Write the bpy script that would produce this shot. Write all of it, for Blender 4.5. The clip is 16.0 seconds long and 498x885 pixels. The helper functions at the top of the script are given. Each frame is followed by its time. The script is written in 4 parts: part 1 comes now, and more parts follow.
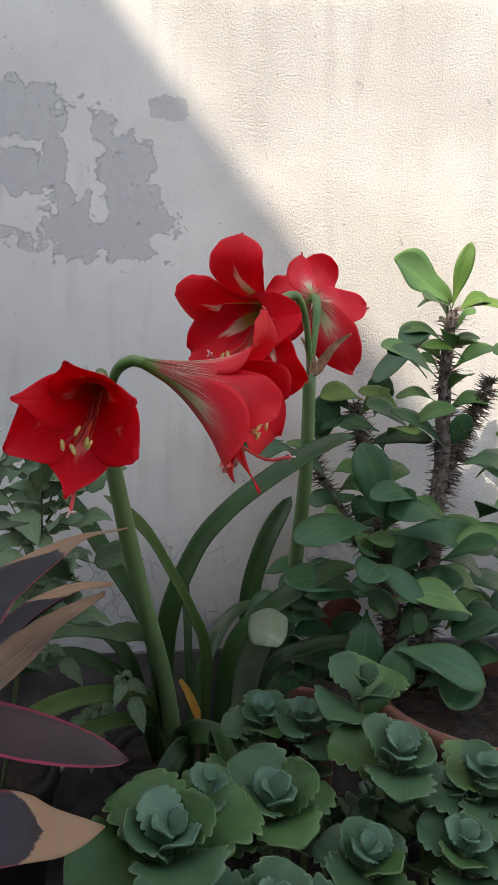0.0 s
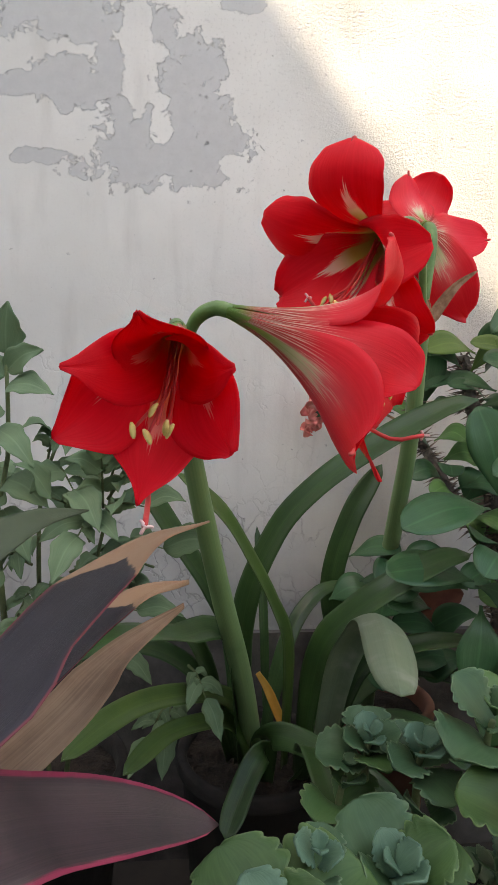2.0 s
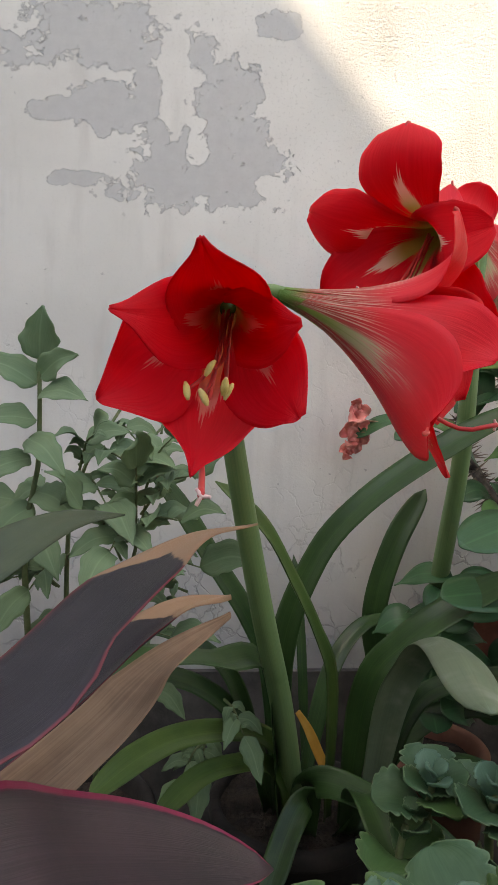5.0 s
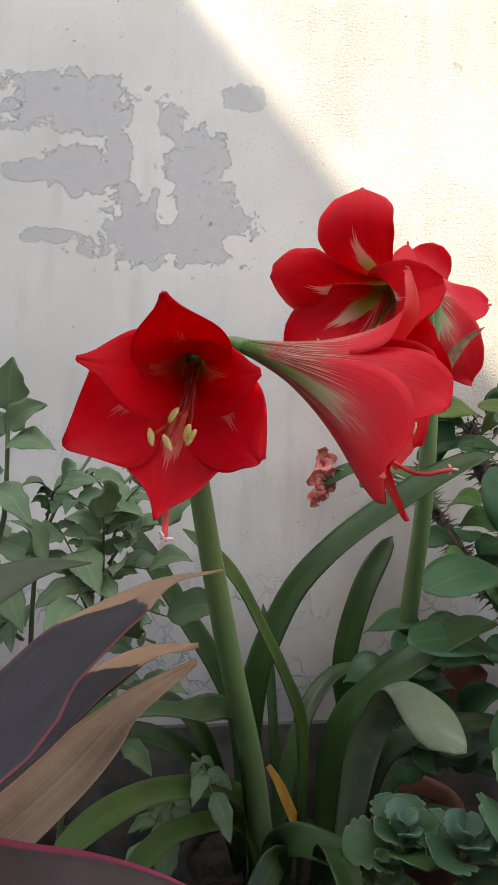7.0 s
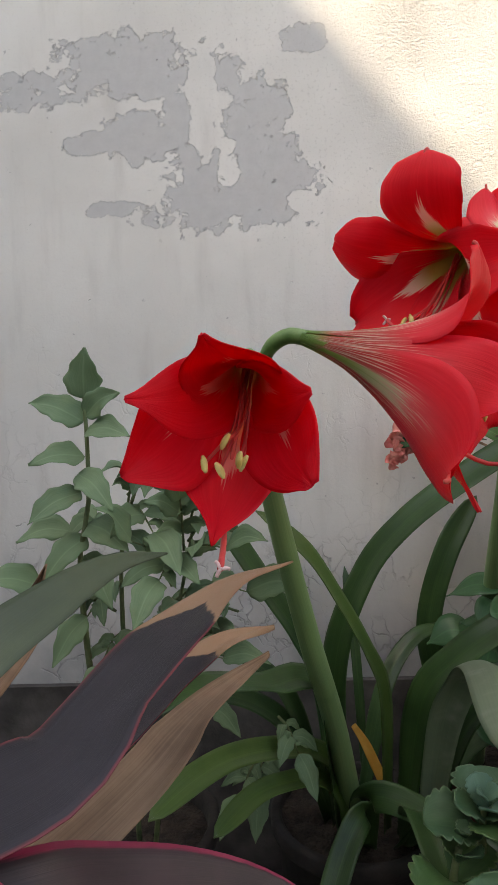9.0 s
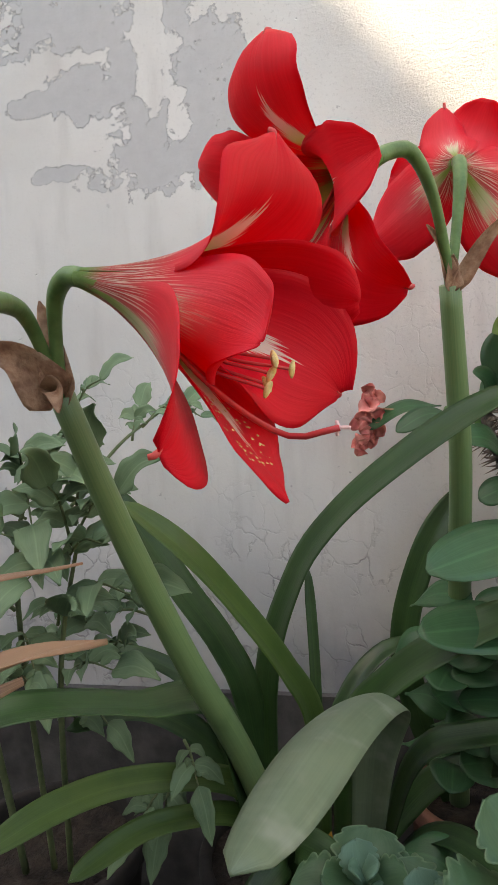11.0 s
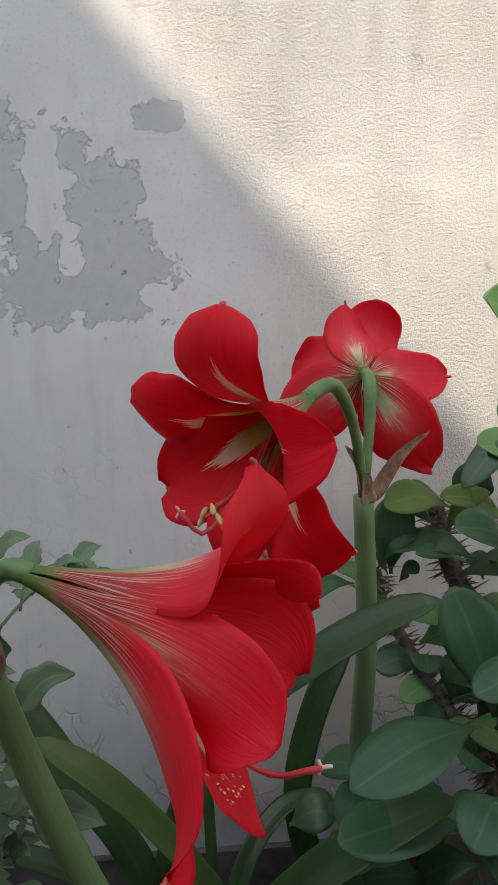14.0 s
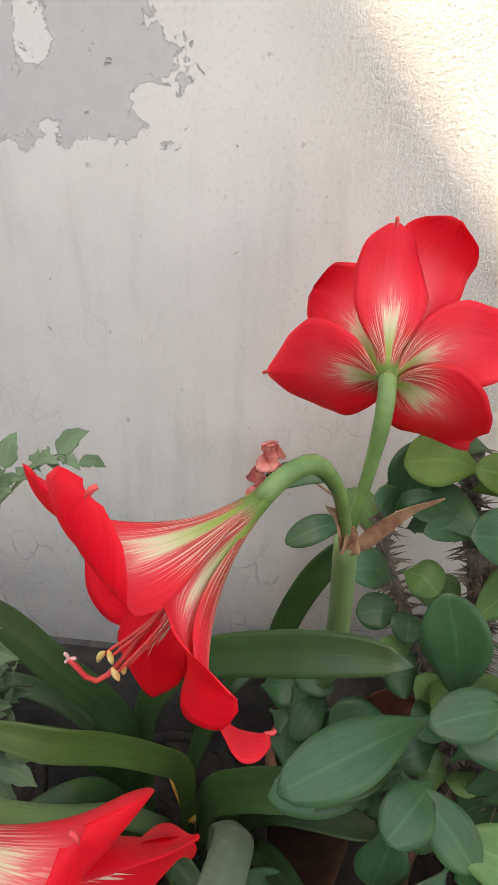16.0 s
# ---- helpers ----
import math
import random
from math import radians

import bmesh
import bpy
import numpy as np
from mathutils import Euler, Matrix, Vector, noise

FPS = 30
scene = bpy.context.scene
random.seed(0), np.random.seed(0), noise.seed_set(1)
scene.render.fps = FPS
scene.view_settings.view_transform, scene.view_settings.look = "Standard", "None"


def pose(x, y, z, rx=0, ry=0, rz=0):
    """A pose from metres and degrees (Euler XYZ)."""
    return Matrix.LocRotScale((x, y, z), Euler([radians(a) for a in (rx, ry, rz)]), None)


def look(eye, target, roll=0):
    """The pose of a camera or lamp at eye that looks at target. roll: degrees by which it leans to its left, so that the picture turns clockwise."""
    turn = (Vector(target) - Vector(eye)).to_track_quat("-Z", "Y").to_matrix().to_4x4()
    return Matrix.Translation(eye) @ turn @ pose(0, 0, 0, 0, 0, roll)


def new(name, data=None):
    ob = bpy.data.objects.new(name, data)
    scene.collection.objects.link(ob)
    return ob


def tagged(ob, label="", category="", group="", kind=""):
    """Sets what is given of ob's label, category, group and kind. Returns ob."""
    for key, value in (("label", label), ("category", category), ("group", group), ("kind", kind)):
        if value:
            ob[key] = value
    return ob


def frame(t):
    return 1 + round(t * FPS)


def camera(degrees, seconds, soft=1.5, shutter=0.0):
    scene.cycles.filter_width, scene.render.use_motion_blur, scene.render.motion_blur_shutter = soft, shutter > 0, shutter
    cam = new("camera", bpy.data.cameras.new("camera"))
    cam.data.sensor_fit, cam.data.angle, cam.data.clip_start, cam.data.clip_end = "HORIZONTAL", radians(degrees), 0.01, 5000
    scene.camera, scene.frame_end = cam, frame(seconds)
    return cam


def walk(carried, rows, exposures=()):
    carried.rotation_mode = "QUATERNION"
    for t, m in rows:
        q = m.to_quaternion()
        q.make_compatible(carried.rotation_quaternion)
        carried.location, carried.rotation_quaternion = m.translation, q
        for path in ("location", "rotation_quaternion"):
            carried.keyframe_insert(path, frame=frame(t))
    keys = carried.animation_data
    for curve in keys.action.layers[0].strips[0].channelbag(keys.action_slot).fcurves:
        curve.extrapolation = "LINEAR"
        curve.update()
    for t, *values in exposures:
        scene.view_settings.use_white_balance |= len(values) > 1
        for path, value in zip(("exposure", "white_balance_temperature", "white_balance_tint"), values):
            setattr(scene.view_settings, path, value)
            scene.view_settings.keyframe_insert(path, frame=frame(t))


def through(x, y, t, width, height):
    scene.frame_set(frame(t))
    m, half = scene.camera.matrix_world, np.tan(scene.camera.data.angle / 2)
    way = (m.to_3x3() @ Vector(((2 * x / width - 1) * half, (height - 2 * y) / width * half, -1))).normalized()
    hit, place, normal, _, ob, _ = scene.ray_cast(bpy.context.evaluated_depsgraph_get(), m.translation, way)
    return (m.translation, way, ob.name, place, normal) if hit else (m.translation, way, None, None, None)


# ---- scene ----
cam = camera(43.6, 16.0)
PATH = [
    (0, (0.039, -1.157, 0.822), (0.403, 0.809, 0.775), 1.2),
    (0.5, (0.02, -1.1, 0.828), (0.345, 0.872, 0.739), 0.4),
    (1, (0.006, -1.081, 0.852), (0.452, 0.866, 0.74), -0.8),
    (1.5, (-0.023, -1.012, 0.869), (0.43, 0.931, 0.723), 2.4),
    (2, (0.015, -1.007, 0.838), (0.214, 0.97, 0.616), 1.3),
    (2.5, (0.006, -1.028, 0.837), (0.101, 0.961, 0.654), 1.2),
    (3, (-0.003, -1.017, 0.813), (0.197, 0.971, 0.715), -0.4),
    (3.5, (0.006, -1.019, 0.819), (0.199, 0.969, 0.712), -0.0),
    (4, (0.0, -1.009, 0.816), (0.17, 0.979, 0.681), 0.6),
    (4.5, (-0.002, -1.0, 0.817), (0.162, 0.988, 0.677), 1.0),
    (4.7, (-0.003, -0.986, 0.808), (0.126, 1.007, 0.704), 1.3),
    (6.8, (-0.001, -0.936, 0.761), (0.132, 1.06, 0.792), 1.3),
    (7, (0.001, -0.98, 0.788), (0.217, 1.005, 0.892), 0.8),
    (7.5, (-0.001, -1.012, 0.837), (0.158, 0.98, 0.747), -0.8),
    (8, (0.006, -1.004, 0.834), (0.108, 0.991, 0.728), -1.3),
    (10.5, (0.1, -0.904, 0.821), (-0.178, 1.076, 0.757), -2.7),
    (11, (0.204, -0.856, 0.804), (-0.151, 1.11, 0.703), -2.6),
    (11.5, (0.255, -0.806, 0.802), (-0.299, 1.116, 0.768), -3.2),
    (12, (0.285, -0.795, 0.797), (-0.25, 1.132, 0.765), -2.5),
    (12.5, (0.305, -0.766, 0.825), (-0.273, 1.148, 0.763), -2.5),
    (13, (0.225, -0.814, 0.958), (0.072, 1.172, 0.773), 1.0),
    (13.5, (0.149, -0.855, 0.951), (0.238, 1.142, 0.895), -0.5),
    (14, (0.141, -0.851, 0.952), (0.287, 1.144, 0.956), -1.6),
    (14.5, (0.187, -0.739, 1.053), (0.318, 1.153, 0.418), -3.0),
    (15, (0.14, -0.71, 1.102), (0.197, 0.945, -0.019), -6.6),
    (15.5, (0.123, -0.731, 1.136), (0.229, 0.809, -0.135), -5.8),
    (15.8, (0.189, -0.721, 1.187), (0.207, 0.899, 0.014), -5.4),
    (16, (0.231, -0.656, 1.191), (0.121, 1.052, 0.156), 3.0),
]

EXPOSURES = [(0.0, 1.88, 8500, 12), (1.5, 2.1, 8900, 12), (2.5, 2.5, 9900, 12), (3.5, 2.25, 9900, 12), (4.5, 2.25, 9800, 12), (7.0, 2.3, 9400, 12), (8.0, 2.03, 9700, 12), (10.5, 2.38, 9500, 12), (11.5, 2.4, 9700, 12), (12.6, 2.5, 9600, 12), (13.2, 1.85, 8800, 12), (14.2, 1.72, 8600, 12), (14.5, 1.85, 9000, 12), (15.0, 2.22, 9900, 12), (15.5, 2.9, 10300, 12), (16.0, 2.55, 10000, 12)]
walk(cam, [(t, look(eye, target, roll)) for t, eye, target, roll in PATH], EXPOSURES)

# ---- light: open sky, and a sun high behind the camera over the edge of an added gable ----
SUN_WAY = Vector((0.42, 0.45, -0.79)).normalized()
world = bpy.data.worlds.new("sky")
scene.world = world
world.use_nodes = True
wn = world.node_tree
sky = wn.nodes.new("ShaderNodeTexSky")
sky.sky_type, sky.sun_disc = "NISHITA", False
sky.sun_elevation = math.asin(-SUN_WAY.z)
sky.sun_rotation = math.atan2(-SUN_WAY.x, -SUN_WAY.y)
wn.nodes["Background"].inputs["Strength"].default_value = 0.15
wn.links.new(sky.outputs[0], wn.nodes["Background"].inputs["Color"])
sun = new("sun", bpy.data.lights.new("sun", "SUN"))
sun.data.energy, sun.data.angle, sun.data.color = 1.78, radians(0.53), (1.0, 0.99, 0.975)
sun.matrix_world = look((0, -4, 6), Vector((0, -4, 6)) + SUN_WAY)


# ---- node materials ----
class Mat:
    """A principled material with a few short-hands for its nodes."""

    def __init__(self, name, rough=0.6, metal=0.0, spec=0.4):
        self.m = bpy.data.materials.new(name)
        self.m.use_nodes = True
        self.t = self.m.node_tree
        self.b = self.t.nodes["Principled BSDF"]
        self.out = self.t.nodes["Material Output"]
        self.b.inputs["Roughness"].default_value = rough
        self.b.inputs["Metallic"].default_value = metal
        self.b.inputs["Specular IOR Level"].default_value = spec
        self.coord = self.t.nodes.new("ShaderNodeTexCoord")

    def link(self, a, b):
        self.t.links.new(a, b)

    def put(self, socket, v):
        if isinstance(v, bpy.types.NodeSocket):
            self.link(v, socket)
        else:
            socket.default_value = v

    def noise(self, scale, detail=4.0, rough=0.55, vec=None, distort=0.0):
        n = self.t.nodes.new("ShaderNodeTexNoise")
        n.inputs["Scale"].default_value, n.inputs["Detail"].default_value = scale, detail
        n.inputs["Roughness"].default_value, n.inputs["Distortion"].default_value = rough, distort
        self.link(vec or self.coord.outputs["Object"], n.inputs["Vector"])
        return n.outputs["Fac"]

    def voronoi(self, scale, vec=None, feature="DISTANCE_TO_EDGE"):
        n = self.t.nodes.new("ShaderNodeTexVoronoi")
        n.feature = feature
        n.inputs["Scale"].default_value = scale
        self.link(vec or self.coord.outputs["Object"], n.inputs["Vector"])
        return n.outputs["Distance"]

    def scaled(self, v, by, add=(0, 0, 0)):
        n = self.t.nodes.new("ShaderNodeMapping")
        n.inputs["Scale"].default_value, n.inputs["Location"].default_value = by, add
        self.link(v, n.inputs["Vector"])
        return n.outputs[0]

    def math(self, op, a, b=0.0, c=0.0, clamp=False):
        n = self.t.nodes.new("ShaderNodeMath")
        n.operation, n.use_clamp = op, clamp
        for s, v in zip(n.inputs, (a, b, c)):
            self.put(s, v)
        return n.outputs[0]

    def ramp(self, v, a, b, lo=0.0, hi=1.0):
        n = self.t.nodes.new("ShaderNodeMapRange")
        n.interpolation_type = "SMOOTHSTEP"
        self.put(n.inputs["Value"], v)
        for k, x in (("From Min", a), ("From Max", b), ("To Min", lo), ("To Max", hi)):
            n.inputs[k].default_value = x
        return n.outputs["Result"]

    def mix(self, f, a, b, blend="MIX"):
        n = self.t.nodes.new("ShaderNodeMix")
        n.data_type, n.blend_type = "RGBA", blend
        self.put(n.inputs[0], f)
        for s, v in ((n.inputs[6], a), (n.inputs[7], b)):
            self.put(s, (*v, 1) if isinstance(v, tuple) and len(v) == 3 else v)
        return n.outputs[2]

    def xyz(self, v):
        n = self.t.nodes.new("ShaderNodeSeparateXYZ")
        self.link(v, n.inputs[0])
        return n.outputs

    def random(self):
        return self.t.nodes.new("ShaderNodeObjectInfo").outputs["Random"]

    def colour(self, c):
        self.put(self.b.inputs["Base Color"], (*c, 1) if isinstance(c, tuple) and len(c) == 3 else c)
        return self

    def bump(self, h, dist=0.002, strength=1.0):
        n = self.t.nodes.new("ShaderNodeBump")
        n.inputs["Distance"].default_value, n.inputs["Strength"].default_value = dist, strength
        self.link(h, n.inputs["Height"])
        self.link(n.outputs[0], self.b.inputs["Normal"])
        return self

    def thin(self, c, f=0.3):
        """Light that passes through a thin leaf or petal."""
        tr = self.t.nodes.new("ShaderNodeBsdfTranslucent")
        self.put(tr.inputs["Color"], (*c, 1) if isinstance(c, tuple) and len(c) == 3 else c)
        mx = self.t.nodes.new("ShaderNodeMixShader")
        mx.inputs[0].default_value = f
        self.link(self.b.outputs[0], mx.inputs[1])
        self.link(tr.outputs[0], mx.inputs[2])
        self.link(mx.outputs[0], self.out.inputs["Surface"])
        return self


def wall_material():
    m = Mat("old_whitewash", 0.9, spec=0.2)
    ob = m.coord.outputs["Object"]
    x, _, z = m.xyz(ob)
    # whitewash with faint drips and clouding
    clouds = m.noise(3.0, 5)
    drips = m.noise(7.0, 5, vec=m.scaled(ob, (3.0, 1.0, 0.5)))
    c = m.mix(m.ramp(clouds, 0.3, 0.7), (0.63, 0.617, 0.595), (0.75, 0.737, 0.715))
    c = m.mix(m.ramp(drips, 0.50, 0.75, 0.0, 0.45), c, (0.50, 0.48, 0.46))
    # warm lime stain in the upper right
    warm = m.math("MULTIPLY", m.ramp(m.noise(2.2, 4), 0.48, 0.65), m.ramp(x, 0.05, 0.3))
    c = m.mix(m.math("MULTIPLY", warm, 0.12), c, (0.74, 0.62, 0.44))
    # the coat has flaked off in one large ragged patch
    def blot(cx, cz, hx, hz):
        dx = m.math("DIVIDE", m.math("SUBTRACT", x, cx), hx)
        dz = m.math("DIVIDE", m.math("SUBTRACT", z, cz), hz)
        return m.math("SUBTRACT", 1.0, m.math("ADD", m.math("POWER", m.math("ABSOLUTE", dx), 3.0), m.math("POWER", m.math("ABSOLUTE", dz), 3.0)))

    whole = blot(-0.018, 1.176, 0.118, 0.062)
    for one in ((0.020, 1.265, 0.055, 0.085), (-0.028, 1.362, 0.030, 0.035), (-0.190, 1.372, 0.115, 0.050), (-0.105, 1.315, 0.022, 0.075), (-0.165, 1.262, 0.055, 0.040), (-0.235, 1.258, 0.055, 0.018), (-0.200, 1.156, 0.058, 0.012), (-0.155, 1.142, 0.018, 0.018), (0.092, 1.402, 0.034, 0.020), (-0.330, 1.340, 0.060, 0.028)):
        whole = m.math("MAXIMUM", whole, blot(*one))
    for one in ((-0.066, 1.300, 0.022, 0.085), (-0.028, 1.222, 0.018, 0.032), (-0.185, 1.196, 0.050, 0.018), (0.083, 1.158, 0.022, 0.014)):
        whole = m.math("MINIMUM", whole, m.math("MULTIPLY", m.math("MAXIMUM", blot(*one), -1.0), -1.0))
    whole = m.math("MAXIMUM", whole, -3.0)
    rag = m.math("ADD", m.noise(26.0, 12, 0.70, vec=m.scaled(ob, (0.9, 1, 1.0), (0.3, 0, 0.1))), m.math("MULTIPLY", m.noise(9.0, 3), 0.35))
    torn = m.math("SUBTRACT", m.math("ADD", m.math("MULTIPLY", rag, 9.0), m.math("MULTIPLY", whole, 1.15)), 6.20)
    lost = m.ramp(torn, 0.0, 0.05)
    lip = m.math("MULTIPLY", m.ramp(torn, -0.16, -0.02), m.math("SUBTRACT", 1.0, lost))
    grey = m.mix(m.noise(60, 6), (0.47, 0.47, 0.475), (0.58, 0.58, 0.58))
    c = m.mix(lost, c, grey)
    c = m.mix(m.math("MULTIPLY", lip, m.ramp(m.noise(40, 4), 0.45, 0.65, 0.0, 0.7)), c, (0.20, 0.195, 0.19))
    # small flakes and specks
    chips = m.ramp(m.noise(34.0, 8, 0.6, vec=m.scaled(ob, (1, 1, 1), (3, 1, 8))), 0.665, 0.685)
    c = m.mix(m.math("MULTIPLY", chips, 0.75), c, (0.42, 0.41, 0.41))
    # damp foot of the wall: hair cracks, grey bloom, some shade painted in
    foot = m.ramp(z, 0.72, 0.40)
    wob = m.t.nodes.new("ShaderNodeTexNoise")
    wob.inputs["Scale"].default_value, wob.inputs["Detail"].default_value = 18, 6
    m.link(ob, wob.inputs["Vector"])
    bent = m.t.nodes.new("ShaderNodeVectorMath")
    bent.operation = "MULTIPLY_ADD"
    m.link(wob.outputs["Color"], bent.inputs[0])
    bent.inputs[1].default_value = (0.075, 0.075, 0.075)
    m.link(ob, bent.inputs[2])
    crack = m.ramp(m.voronoi(26, m.scaled(bent.outputs[0], (1.2, 1, 0.9))), 0.0, 0.055, 1.0, 0.0)
    gaps = m.ramp(m.noise(9, 3, vec=m.scaled(ob, (1, 1, 1), (4, 2, 1))), 0.45, 0.6)
    crack = m.math("MULTIPLY", m.math("MULTIPLY", crack, gaps), m.math("ADD", m.ramp(z, 0.66, 0.55), m.ramp(z, 1.05, 0.80, 0.0, 0.30), clamp=True))
    # grey bloom, deepened downward with part of the shade in its colour
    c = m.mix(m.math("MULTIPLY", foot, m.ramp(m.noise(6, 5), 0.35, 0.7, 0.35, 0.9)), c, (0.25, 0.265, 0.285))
    c = m.mix(m.math("MULTIPLY", crack, 0.27), c, (0.16, 0.155, 0.15))
    # pits
    pits = m.ramp(m.voronoi(38, bent.outputs[0], "F1"), 0.05, 0.11, 1.0, 0.0)
    pits = m.math("MULTIPLY", pits, m.ramp(m.noise(5, 3, vec=m.scaled(ob, (1, 1, 1), (1, 5, 2))), 0.52, 0.62))
    c = m.mix(m.math("MULTIPLY", pits, 0.6), c, (0.30, 0.29, 0.28))
    speck = m.math("MULTIPLY", m.ramp(m.noise(210, 4, 0.6, vec=m.scaled(ob, (1, 1, 1), (2, 9, 4))), 0.54, 0.68, 0.0, 0.32), m.ramp(m.math("ADD", x, m.math("MULTIPLY", z, 0.6)), 0.55, 0.95, 0.25, 1.0))
    c = m.mix(speck, c, (0.40, 0.385, 0.37))
    m.colour(c)
    grit = m.math("ADD", m.math("MULTIPLY", m.noise(185, 5, 0.7), 1.1), m.math("MULTIPLY", m.noise(430, 3), 0.3))
    patchy = m.ramp(m.noise(4.5, 3, vec=m.scaled(ob, (1, 1, 1), (7, 2, 3))), 0.30, 0.55, 0.45, 1.0)
    patchy = m.math("MULTIPLY", patchy, m.ramp(m.math("ADD", x, m.math("MULTIPLY", z, 0.6)), 0.92, 1.10, 0.05, 1.0))
    relief = m.math("ADD", m.math("MULTIPLY", m.math("MULTIPLY", grit, patchy), 0.0060), m.math("MULTIPLY", m.noise(14, 4), 0.0010))
    h = m.math("ADD", relief, m.math("MULTIPLY", lost, -0.0016))
    h = m.math("ADD", h, m.math("MULTIPLY", crack, -0.0012))
    h = m.math("ADD", h, m.math("MULTIPLY", pits, -0.0014))
    m.bump(h, 1.0, 1.0)
    return m.m


def petal_material(name, pale=1.0):
    m = Mat(name, 0.46, spec=0.22)
    uv = m.coord.outputs["UV"]
    u, v, _ = m.xyz(uv)
    side = m.math("ABSOLUTE", m.math("SUBTRACT", v, 0.5))
    veins = m.noise(9.0, 4, 0.6, vec=m.scaled(uv, (0.25, 2.6, 1.0)))
    fine = m.noise(9.0, 3, 0.6, vec=m.scaled(uv, (0.30, 4.6, 1.0)))
    c = m.mix(m.ramp(veins, 0.25, 0.8), (0.86, 0.013, 0.032), (0.95, 0.022, 0.048))
    # a pale star on the midrib that frays into strokes
    fray = m.math("MULTIPLY", m.math("SUBTRACT", fine, 0.5), 1.0)
    reach = m.math("SUBTRACT", m.math("ADD", 0.68, m.math("MULTIPLY", fray, 0.55)), m.math("MULTIPLY", side, 1.5))
    star = m.ramp(m.math("SUBTRACT", reach, u), -0.01, 0.04)
    wide = m.ramp(m.math("ADD", side, m.math("MULTIPLY", fray, 0.20)), 0.15, 0.22, 1.0, 0.0)
    star = m.math("MULTIPLY", star, wide)
    strokes = m.math("MULTIPLY", m.ramp(fine, 0.55, 0.61), m.ramp(m.math("ADD", u, m.math("MULTIPLY", side, 0.45)), 0.38, 0.60, 1.0, 0.0))
    star = m.math("MAXIMUM", star, m.math("MULTIPLY", strokes, 0.85))
    tint = m.mix(m.ramp(u, 0.34, 0.56), (0.56, 0.44, 0.115), (0.96, 0.91, 0.76))
    c = m.mix(m.math("MULTIPLY", star, pale), c, tint)
    c = m.mix(m.ramp(m.math("ADD", u, m.math("MULTIPLY", fray, 0.2)), 0.14, 0.34, 0.9 * max(pale, 0.5), 0.0), c, (0.50, 0.42, 0.13))
    m.colour(c)
    m.bump(m.math("ADD", veins, m.math("MULTIPLY", fine, 0.5)), 0.0011, 0.45)
    m.thin(c, 0.45)
    return m.m


def petal_back_material():
    m = Mat("petal_back", 0.46, spec=0.28)
    uv = m.coord.outputs["UV"]
    u, v, _ = m.xyz(uv)
    side = m.math("ABSOLUTE", m.math("SUBTRACT", v, 0.5))
    veins = m.noise(9.0, 4, 0.6, vec=m.scaled(uv, (0.25, 2.4, 1.0)))
    fine = m.noise(9.0, 3, 0.6, vec=m.scaled(uv, (0.28, 5.0, 1.0), (2, 1, 0)))
    fray = m.math("SUBTRACT", fine, 0.5)
    c = m.mix(m.ramp(veins, 0.25, 0.8), (0.85, 0.022, 0.046), (0.93, 0.038, 0.070))
    # pink bloom beside the midrib
    bloom = m.math("MULTIPLY", m.ramp(side, 0.03, 0.36, 1.0, 0.0), m.ramp(u, 0.40, 0.86, 1.0, 0.0))
    c = m.mix(m.math("MULTIPLY", bloom, 0.42), c, (0.93, 0.36, 0.38))
    # brown-red flanks of the tube
    flank = m.math("MULTIPLY", m.ramp(m.math("ADD", u, m.math("MULTIPLY", fray, 0.3)), 0.22, 0.46, 1.0, 0.0), m.ramp(fine, 0.35, 0.6, 0.5, 1.0))
    c = m.mix(m.math("MULTIPLY", flank, 0.75), c, (0.34, 0.085, 0.045))
    # pale strokes that fan out from the tube
    stroke = m.math("MULTIPLY", m.ramp(fine, 0.52, 0.60), m.ramp(m.math("ADD", u, m.math("MULTIPLY", side, 0.55)), 0.42, 0.70, 1.0, 0.0))
    c = m.mix(m.math("MULTIPLY", stroke, 0.72), c, (0.93, 0.76, 0.62))
    # green band on the midrib that whitens and frays outward
    band = m.math("MULTIPLY", m.ramp(m.math("ADD", side, m.math("MULTIPLY", fray, 0.24)), 0.09, 0.15, 1.0, 0.0), m.ramp(m.math("ADD", u, m.math("MULTIPLY", fray, 0.75)), 0.36, 0.52, 1.0, 0.0))
    tone = m.mix(m.ramp(u, 0.14, 0.46), (0.30, 0.46, 0.10), (0.86, 0.85, 0.62))
    c = m.mix(m.math("MULTIPLY", band, 0.95), c, tone)
    c = m.mix(m.math("MULTIPLY", m.ramp(side, 0.0, 0.018, 1.0, 0.0), m.ramp(u, 0.10, 0.5, 0.7, 0.0)), c, (0.24, 0.38, 0.08))
    base = m.ramp(m.math("ADD", u, m.math("MULTIPLY", fray, 0.12)), 0.03, 0.13, 1.0, 0.0)
    c = m.mix(base, c, (0.16, 0.30, 0.07))
    m.colour(c)
    m.bump(m.math("ADD", veins, m.math("MULTIPLY", fine, 0.5)), 0.0011, 0.45)
    m.thin(c, 0.42)
    return m.m


